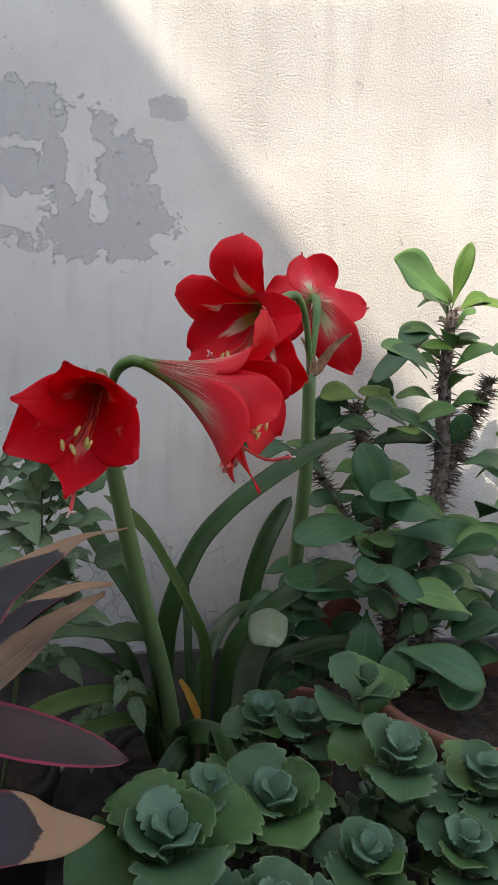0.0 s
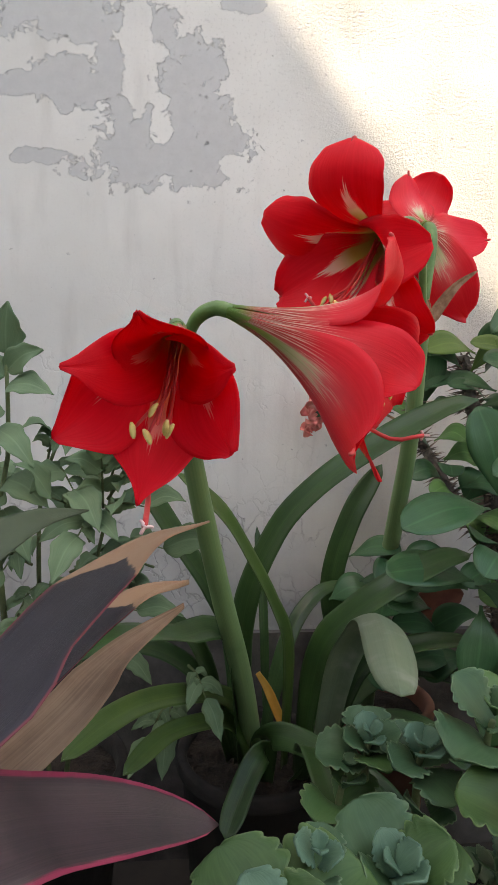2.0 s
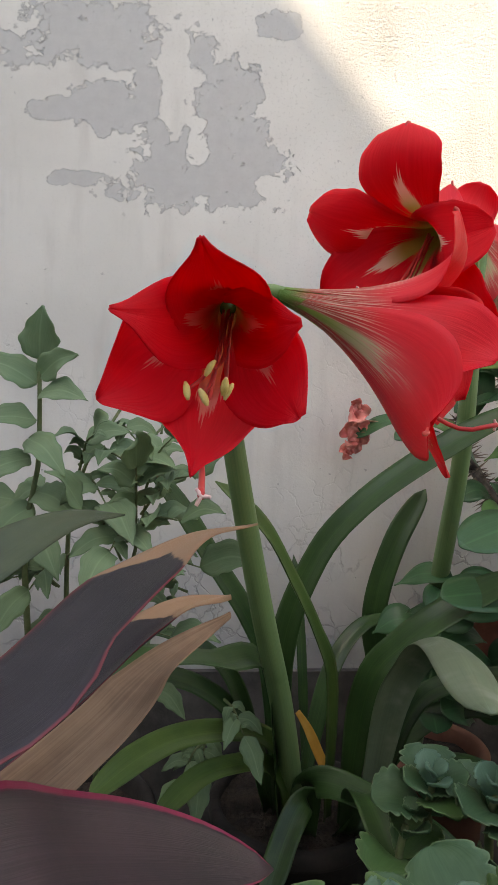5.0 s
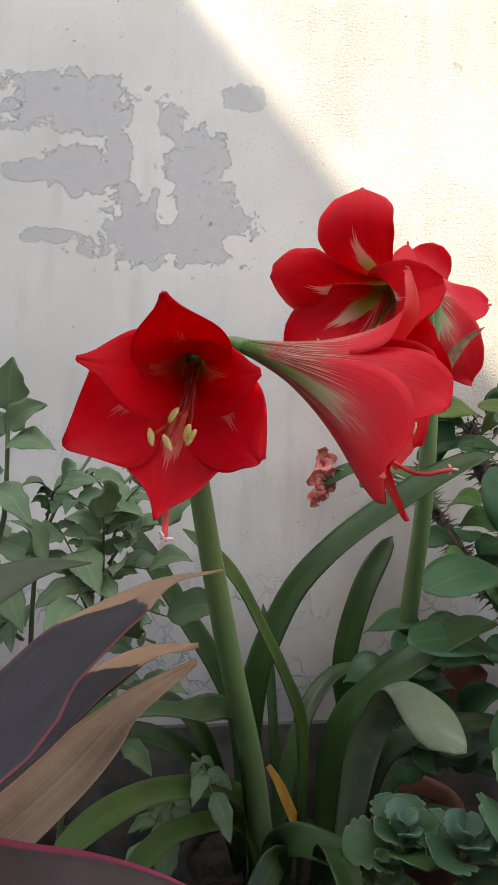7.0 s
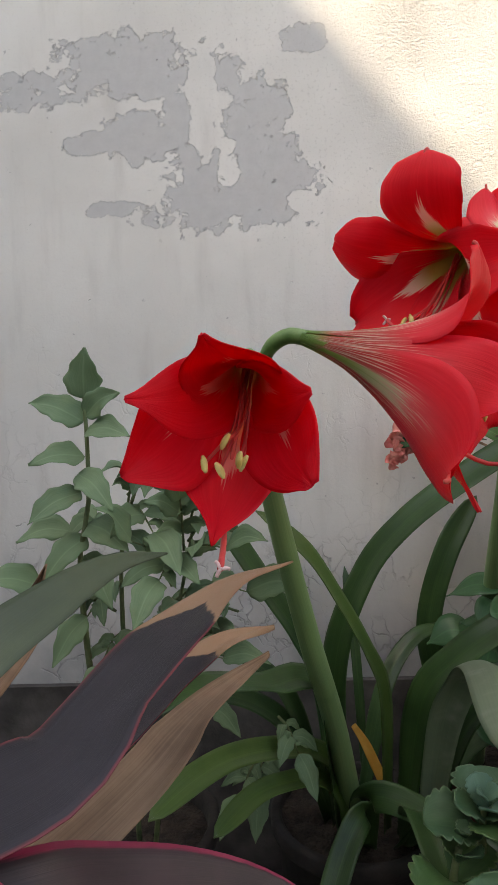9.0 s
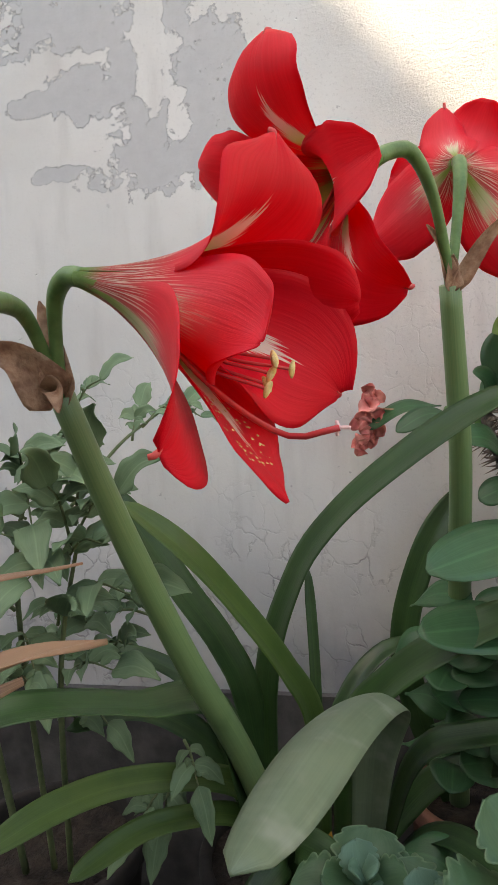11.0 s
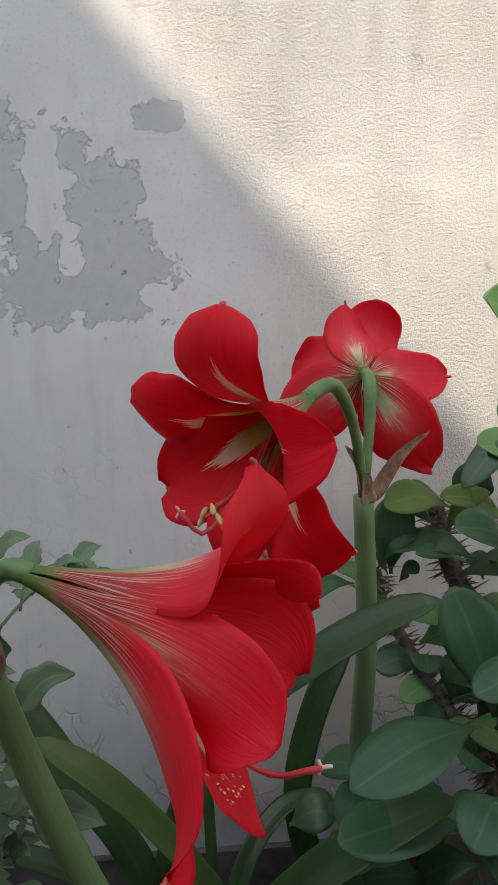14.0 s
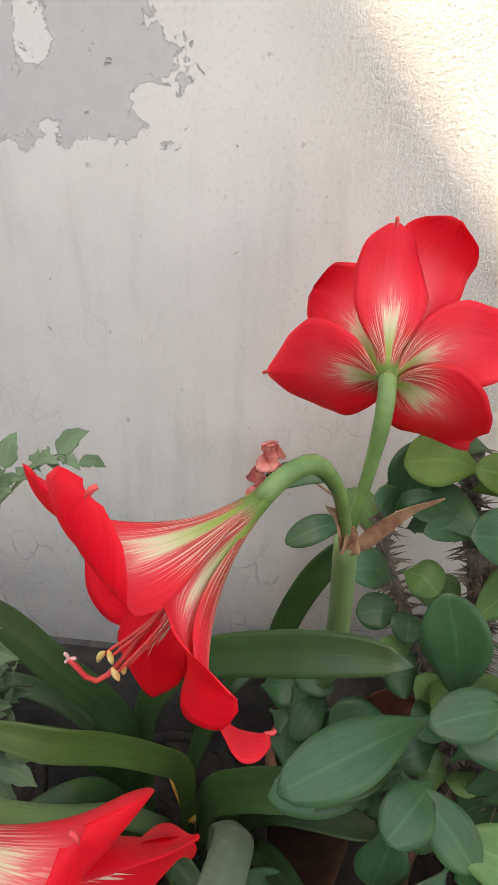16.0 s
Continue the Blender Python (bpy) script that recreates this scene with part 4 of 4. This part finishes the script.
# ---- thorny shrub ----
def shrub():
    p = thing("crown_of_thorns", (0.50, -0.24, 0.42), "thorny crown-of-thorns shrub with leathery green leaves", "shrub")
    rnd = random.Random(5)

    def stem(pts, r):
        s = tube("stem", pts, r, M_BARK, p, 26, 10, wobble=0.35)
        path = curve_points(pts, 40)
        verts, faces = [], []
        o = np.array(local(p))
        for i, q in enumerate(path[1:], 1):
            d = unit(path[i] - path[i - 1])
            for _ in range(13):
                w = np.array([rnd.gauss(0, 1) for _ in range(3)])
                w = unit(w - d * (w @ d) * 0.85)
                rad = np.interp(i / 40, np.linspace(0, 1, len(r)), r)
                side = unit(np.cross(w, d))
                long = rnd.uniform(0.012, 0.027)
                c = q + w * rad * 0.9 - o
                k = len(verts)
                verts += [tuple(c + side * 0.0017), tuple(c - side * 0.0017), tuple(c + d * 0.0030), tuple(c + w * long + d * rnd.uniform(-0.003, 0.004))]
                faces += [(k, k + 1, k + 3), (k + 1, k + 2, k + 3), (k + 2, k, k + 3)]
        t = mesh_object("thorn_growth", verts, faces, M_THORN, None, s, smooth=False)
        t["kind"] = "stuff"
        return s

    stem([(0.50, -0.25, 0.42), (0.49, -0.26, 0.55), (0.53, -0.22, 0.75), (0.56, -0.17, 0.92), (0.574, -0.16, 1.03)], [0.015, 0.014, 0.013, 0.011, 0.009])
    stem([(0.47, -0.20, 0.44), (0.455, -0.18, 0.60), (0.448, -0.16, 0.735), (0.430, -0.13, 0.80), (0.425, -0.10, 0.868)], [0.015, 0.014, 0.013, 0.010])
    stem([(0.47, -0.26, 0.43), (0.44, -0.22, 0.58), (0.385, -0.17, 0.68), (0.345, -0.14, 0.76), (0.34, -0.13, 0.80)], [0.009, 0.009, 0.008, 0.006])
    stem([(0.53, -0.22, 0.72), (0.58, -0.2, 0.82), (0.63, -0.2, 0.91)], [0.008, 0.007, 0.004])

    def leaf(a, b, w, mat=M_BUSH, face=(0, -0.6, 0.8), bow=0.012):
        a, b = np.array(a), np.array(b)
        blade("leaf", [a, (a + b) / 2 + np.array((0, -bow * 0.4, bow)), b], w, mat, p, face=face, shape="spoon", fold=0.12, thick=0.0013, n=18, nv=7, wave=0.02, seed=int(1e4 * abs(b[0] + b[2])))

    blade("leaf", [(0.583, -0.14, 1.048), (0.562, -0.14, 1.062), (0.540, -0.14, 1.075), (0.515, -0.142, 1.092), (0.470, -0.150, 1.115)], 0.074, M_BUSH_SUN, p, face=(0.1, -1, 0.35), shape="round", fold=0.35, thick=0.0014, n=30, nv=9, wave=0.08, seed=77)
    leaf((0.574, -0.16, 1.036), (0.602, -0.17, 1.147), 0.030, M_BUSH_LIGHT, face=(-0.3, -1, 0))
    leaf((0.584, -0.16, 1.032), (0.660, -0.20, 1.03), 0.036, M_BUSH_LIGHT)
    leaf((0.418, -0.26, 0.678), (0.386, -0.24, 0.802), 0.062, face=(-0.2, -1, 0.2))
    leaf((0.396, -0.27, 0.675), (0.251, -0.36, 0.672), 0.058)
    leaf((0.381, -0.27, 0.581), (0.245, -0.33, 0.612), 0.055)
    leaf((0.423, -0.27, 0.666), (0.584, -0.30, 0.648), 0.072)
    leaf((0.368, -0.30, 0.627), (0.435, -0.36, 0.584), 0.045)
    leaf((0.402, -0.35, 0.519), (0.51, -0.40, 0.482), 0.062)
    leaf((0.56, -0.20, 0.785), (0.433, -0.24, 0.853), 0.052)
    leaf((0.559, -0.20, 0.79), (0.577, -0.22, 0.851), 0.04, face=(0, -1, 0.2))
    leaf((0.57, -0.20, 0.776), (0.64, -0.25, 0.747), 0.05)
    leaf((0.538, -0.15, 0.983), (0.418, -0.20, 0.898), 0.036)
    leaf((0.549, -0.15, 0.993), (0.475, -0.18, 0.966), 0.048)
    leaf((0.58, -0.20, 0.941), (0.485, -0.24, 0.955), 0.034, M_BUSH_LIGHT)
    leaf((0.56, -0.15, 0.964), (0.605, -0.20, 0.979), 0.03)
    leaf((0.408, -0.14, 0.843), (0.337, -0.12, 0.813), 0.04)
    leaf((0.407, -0.14, 0.852), (0.361, -0.10, 0.871), 0.04)
    leaf((0.417, -0.14, 0.843), (0.457, -0.18, 0.89), 0.034, M_BUSH_LIGHT)
    leaf((0.414, -0.27, 0.671), (0.448, -0.30, 0.734), 0.045, face=(0, -1, 0.2))
    leaf((0.369, -0.30, 0.585), (0.409, -0.33, 0.556), 0.04)
    leaf((0.439, -0.33, 0.571), (0.436, -0.35, 0.537), 0.025)
    leaf((0.378, -0.30, 0.56), (0.361, -0.33, 0.473), 0.055)
    leaf((0.427, -0.33, 0.527), (0.391, -0.36, 0.46), 0.05)
    leaf((0.357, -0.130, 0.794), (0.367, -0.120, 0.885), 0.050, face=(-0.3, -1, 0.1))
    leaf((0.441, -0.100, 0.868), (0.366, -0.140, 0.891), 0.030)
    leaf((0.444, -0.150, 0.805), (0.368, -0.190, 0.827), 0.030)
    leaf((0.353, -0.130, 0.794), (0.325, -0.150, 0.835), 0.035)
    leaf((0.367, -0.130, 0.784), (0.384, -0.150, 0.798), 0.022)
    leaf((0.400, -0.300, 0.622), (0.349, -0.360, 0.616), 0.050)
    leaf((0.460, -0.150, 0.787), (0.454, -0.120, 0.807), 0.030, face=(0, -1, 0.3))
    leaf((0.457, -0.100, 0.860), (0.480, -0.120, 0.916), 0.050, face=(-0.3, -1, 0.2))
    leaf((0.461, -0.100, 0.846), (0.473, -0.140, 0.857), 0.040)
    leaf((0.313, -0.130, 0.785), (0.242, -0.160, 0.774), 0.030)
    blade("leaf", [(0.431, -0.140, 0.517), (0.394, -0.130, 0.505), (0.345, -0.130, 0.453)], 0.055, M_LITTER_RED, p, face=(0.1, -1, 0.2), shape="oval", fold=0.3, thick=0.001, n=18, nv=7, seed=91, label="withered reddish brown leaf")
    # a loose scatter of further leaves fills the crown, the upper ones in sun-lightened greens
    for k in range(58):
        a = rnd.uniform(0, 6.28)
        q = np.array((rnd.uniform(0.42, 0.72), rnd.uniform(-0.36, -0.10), 0.47 + 0.45 * rnd.random() ** 1.5))
        if q[0] + 0.55 * (q[2] - 0.5) < 0.52:
            q[0] += 0.14
        w = np.array((math.cos(a), math.sin(a) * 0.6 - 0.25, rnd.uniform(-0.3, 0.5)))
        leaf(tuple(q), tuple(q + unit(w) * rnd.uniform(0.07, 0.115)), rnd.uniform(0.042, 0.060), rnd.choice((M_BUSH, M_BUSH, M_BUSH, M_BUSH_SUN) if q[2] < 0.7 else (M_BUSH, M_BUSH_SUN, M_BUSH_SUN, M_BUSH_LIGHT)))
    # leaves along the leaning branch
    for k in range(20):
        f = k / 19
        q = np.array((0.455 - 0.10 * f, -0.245 + 0.10 * f, 0.52 + 0.24 * f))
        a = k * 2.4
        w = unit(np.array((math.cos(a), math.sin(a) * 0.5 - 0.45, rnd.uniform(-0.1, 0.6))))
        leaf(tuple(q + w * 0.008), tuple(q + w * rnd.uniform(0.045, 0.085)), rnd.uniform(0.030, 0.048), rnd.choice((M_BUSH, M_BUSH, M_BUSH_SUN)))
    # low dark leaves between the pots
    for k in range(30):
        f = (k * 0.618) % 1.0
        q = np.array((0.22 + 0.26 * f, -0.30 + 0.18 * ((k * 0.382) % 1.0), 0.40 + 0.20 * ((k * 0.271) % 1.0)))
        a = k * 2.4
        w = unit(np.array((math.cos(a), math.sin(a) * 0.5 - 0.35, rnd.uniform(-0.2, 0.5))))
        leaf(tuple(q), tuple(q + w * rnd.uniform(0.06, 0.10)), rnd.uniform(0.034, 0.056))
    # whorls of young leaves up the tallest stem, sunlight painted into their greens
    for k in range(15):
        f = k / 14
        q = np.array((0.545 + 0.03 * f, -0.19 + 0.03 * f, 0.86 + 0.18 * f))
        a = k * 2.4
        w = unit(np.array((math.cos(a), math.sin(a) * 0.8 - 0.15, rnd.uniform(0.0, 0.7))))
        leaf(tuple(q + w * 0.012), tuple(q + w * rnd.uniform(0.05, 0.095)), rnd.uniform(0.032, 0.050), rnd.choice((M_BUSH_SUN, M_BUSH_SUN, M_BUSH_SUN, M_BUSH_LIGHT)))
    # a faded flower head on a thin stalk
    st = tube("flower_stalk", [(0.345, -0.14, 0.76), (0.29, -0.09, 0.79), (0.225, -0.05, 0.80)], [0.002, 0.0016, 0.0012], M_BRACT, p, 14, 6)
    for k in range(14):
        c = np.array((0.212 + rnd.uniform(-0.012, 0.012), -0.045 + rnd.uniform(-0.010, 0.010), 0.787 + 0.07 * (k / 13 - 0.5)))
        for h in range(2):
            a = rnd.uniform(0, 6.28)
            w = np.array((math.cos(a), -0.4, math.sin(a)))
            blade("flower", [c, c + w * 0.007 + np.array((0, -0.002, 0.002)), c + w * 0.014], 0.019, M_FLOWER, st, face=(0.3 * math.cos(a), -1, rnd.uniform(-0.5, 0.8)), shape="oval", fold=0.6, thick=0.0006, n=8, nv=5, wave=0.15, seed=k * 3 + h)
    leaf((0.30, -0.08, 0.80), (0.212, -0.05, 0.775), 0.034)
    return p


shrub()


# ---- succulents ----
def rosette(place, size, seed, lean=(0, -0.3, 1), pairs=5, stalk=0.08):
    rnd = random.Random(seed)
    p = thing("kalanchoe", place, "glaucous green kalanchoe rosette with scalloped leaves", "succulent", "succulents in the pot")
    o, ax = np.array(place, float), unit(np.array(lean, float))
    tube("stem", [o - np.array((0, 0, stalk)) - ax * 0.01, o - ax * 0.02, o + ax * 0.01], [0.004, 0.004, 0.003], M_TOMATO_STEM, p, 8, 7)
    e1 = unit(np.cross(ax, (0.3, 1, 0.1)))
    e2 = np.cross(ax, e1)
    turn = rnd.uniform(0, 3)
    for k in range(pairs):
        f = k / (pairs - 1)
        for h in range(2 if k else 2):
            a = turn + k * 1.57 + h * math.pi + rnd.uniform(-0.25, 0.25)
            out = math.cos(a) * e1 + math.sin(a) * e2
            lift = 1.25 - 0.80 * f + rnd.uniform(-0.15, 0.15)
            long = size * (0.30 + 0.75 * f) * rnd.uniform(0.85, 1.1)
            d = unit(out + ax * lift)
            root = o + ax * (0.018 - 0.04 * f)
            end = root + d * long
            mid = (root + end) / 2 + ax * long * 0.05 - out * long * 0.04
            blade("leaf", [root, mid, end + ax * long * (-0.10 if f > 0.5 else 0.05)], long * 0.92, M_KALAN_YOUNG if k < 2 and pairs > 3 else rnd.choice((M_KALAN, M_KALAN, M_KALAN_SUN)), p, face=tuple(ax - 0.3 * out), shape="round", fold=0.34, thick=0.0026, n=40, nv=9, wave=0.05, seed=seed * 31 + k * 2 + h, teeth=7)
    return p


rosette((0.195, -0.45, 0.475), 0.055, 1)
rosette((0.305, -0.574, 0.482), 0.075, 2)
rosette((0.073, -0.657, 0.475), 0.085, 3)
rosette((0.171, -0.60, 0.464), 0.075, 4)
rosette((0.383, -0.60, 0.473), 0.06, 5)
rosette((0.246, -0.65, 0.438), 0.06, 6)
rosette((0.303, -0.48, 0.510), 0.085, 7, pairs=3)
rosette((0.236, -0.48, 0.481), 0.06, 8, pairs=4)
rosette((0.337, -0.65, 0.438), 0.06, 9)
rosette((0.11, -0.61, 0.490), 0.045, 10, pairs=4)
fill = random.Random(41)
for k in range(18):
    spot = (0.10 + 0.36 * ((k * 0.618 + 0.1) % 1.0), -0.71 + 0.26 * ((k * 0.382 + 0.05) % 1.0), 0.405 + fill.uniform(-0.015, 0.05))
    rosette(spot, fill.uniform(0.042, 0.066), 20 + k, lean=(fill.uniform(-0.4, 0.4), fill.uniform(-0.6, 0.2), 1), pairs=fill.choice((3, 4, 4)))


# ---- tomato plant ----
def tomato():
    p = thing("tomato_plant", (-0.17, -0.25, 0.32), "leafy green tomato plant against the wall", "plant")
    rnd = random.Random(8)

    def frond(root, tip, size):
        root, tip = np.array(root), np.array(tip)
        span = np.linalg.norm(tip - root)
        mid = (root + tip) / 2 + np.array((0, 0, 0.18 * span))
        tube("stalk", [root, mid, tip], [0.0018, 0.0014, 0.0008], M_TOMATO_STEM, p, 10, 6)
        path = curve_points([root, mid, tip], 10)
        d = unit(tip - root)
        s = unit(np.cross(d, (0, 0, 1)))
        spots = [(3, 1, 0.55), (3, -1, 0.55), (5, 1, 0.35), (6, 1, 0.8), (6, -1, 0.8), (8, -1, 0.4), (10, 0, 1.1)]
        for i, side, k in spots:
            w = unit(d * (0.55 if side else 1.0) + s * side * 0.9 + np.array((0, 0, rnd.uniform(-0.35, 0.15))))
            long = size * k * rnd.uniform(0.85, 1.2)
            a = path[i]
            blade("leaflet", [a, a + w * long * 0.5 + np.array((0, 0, 0.004)), a + w * long + np.array((0, 0, -0.15 * long))], long * 0.50, M_TOMATO, p, face=(rnd.uniform(-0.5, 0.5), -0.8, rnd.uniform(0.3, 1.3)), shape="lobed", fold=0.25, thick=0.0005, n=20, nv=7, wave=0.06, seed=rnd.randrange(9999))

    # two upright stems and one that leans along the wall, with long lobed leaflets
    for pts, r in (([(-0.19, -0.23, 0.29), (-0.195, -0.30, 0.64), (-0.183, -0.30, 0.73), (-0.181, -0.30, 0.79), (-0.182, -0.30, 0.855)], 0.0042), ([(-0.16, -0.22, 0.29), (-0.16, -0.26, 0.60), (-0.150, -0.25, 0.72), (-0.105, -0.22, 0.81)], 0.0036), ([(-0.14, -0.22, 0.29), (-0.10, -0.29, 0.55), (-0.07, -0.29, 0.70)], 0.0036), ([(-0.12, -0.22, 0.70), (-0.075, -0.17, 0.77), (-0.035, -0.12, 0.81)], 0.0024)):
        tube("stem", pts, [r, r * 0.85, r * 0.5], M_TOMATO_STEM, p, 20, 8)

    def leaflet(a, b, wide, face=(0, -0.8, 0.6), shape="lobed"):
        a, b = np.array(a, float), np.array(b, float)
        long = np.linalg.norm(b - a)
        blade("leaflet", [a, (a + b) / 2 + np.array((0, -0.06, 0.10)) * long, b], wide * 0.86, M_TOMATO, p, face=face, shape=shape, fold=0.22, thick=0.0006, n=24, nv=9, wave=0.07, seed=int(9e3 * abs(b[0] - b[2])))

    leaflet((-0.182, -0.30, 0.853), (-0.176, -0.31, 0.908), 0.046, (0.1, -1, 0.1))
    leaflet((-0.181, -0.30, 0.835), (-0.138, -0.32, 0.858), 0.036, (0.2, -0.9, 0.4))
    leaflet((-0.182, -0.30, 0.818), (-0.125, -0.33, 0.810), 0.036)
    leaflet((-0.184, -0.30, 0.828), (-0.240, -0.31, 0.850), 0.044)
    leaflet((-0.184, -0.30, 0.790), (-0.236, -0.33, 0.784), 0.036)
    leaflet((-0.192, -0.30, 0.770), (-0.142, -0.35, 0.735), 0.038)
    leaflet((-0.190, -0.30, 0.750), (-0.236, -0.34, 0.722), 0.040)
    leaflet((-0.184, -0.30, 0.715), (-0.130, -0.34, 0.690), 0.042)
    leaflet((-0.186, -0.30, 0.700), (-0.225, -0.33, 0.660), 0.040)
    leaflet((-0.188, -0.30, 0.680), (-0.150, -0.34, 0.630), 0.040)
    for root, tip, size in (
            ((-0.105, -0.22, 0.81), (-0.070, -0.22, 0.845), 0.040), ((-0.120, -0.23, 0.785), (-0.085, -0.26, 0.77), 0.040),
            ((-0.150, -0.25, 0.74), (-0.085, -0.30, 0.745), 0.058), ((-0.075, -0.29, 0.69), (-0.020, -0.31, 0.735), 0.056),
            ((-0.090, -0.29, 0.66), (-0.030, -0.33, 0.690), 0.060), ((-0.095, -0.29, 0.64), (-0.130, -0.33, 0.700), 0.058),
            ((-0.100, -0.29, 0.60), (-0.060, -0.35, 0.630), 0.058), ((-0.155, -0.26, 0.64), (-0.190, -0.30, 0.610), 0.056),
            ((-0.160, -0.26, 0.58), (-0.110, -0.32, 0.560), 0.054), ((-0.105, -0.28, 0.54), (-0.040, -0.30, 0.560), 0.050),
            ((-0.150, -0.25, 0.70), (-0.215, -0.26, 0.700), 0.058), ((-0.170, -0.25, 0.60), (-0.245, -0.28, 0.640), 0.058),
            ((-0.080, -0.29, 0.68), (-0.075, -0.34, 0.745), 0.060), ((-0.085, -0.29, 0.67), (-0.100, -0.34, 0.660), 0.062),
            ((-0.150, -0.25, 0.72), (-0.110, -0.31, 0.705), 0.062), ((-0.075, -0.29, 0.70), (-0.040, -0.33, 0.775), 0.050),
            ((-0.150, -0.25, 0.73), (-0.125, -0.30, 0.775), 0.056), ((-0.098, -0.29, 0.62), (-0.010, -0.32, 0.640), 0.058),
            ((-0.055, -0.14, 0.79), (-0.015, -0.095, 0.815), 0.042), ((-0.065, -0.15, 0.775), (-0.060, -0.13, 0.815), 0.036),
            ((-0.035, -0.12, 0.81), (0.005, -0.09, 0.800), 0.034)):
        frond(root, tip, size)
    for k in range(16):
        q = np.array((rnd.uniform(-0.18, 0.02), rnd.uniform(-0.30, -0.16), rnd.uniform(0.40, 0.60)))
        a = rnd.uniform(0, 6.28)
        frond(q, q + np.array((math.cos(a) * 0.05, -0.03, 0.03 * math.sin(a))), rnd.uniform(0.034, 0.048))
    return p


tomato()
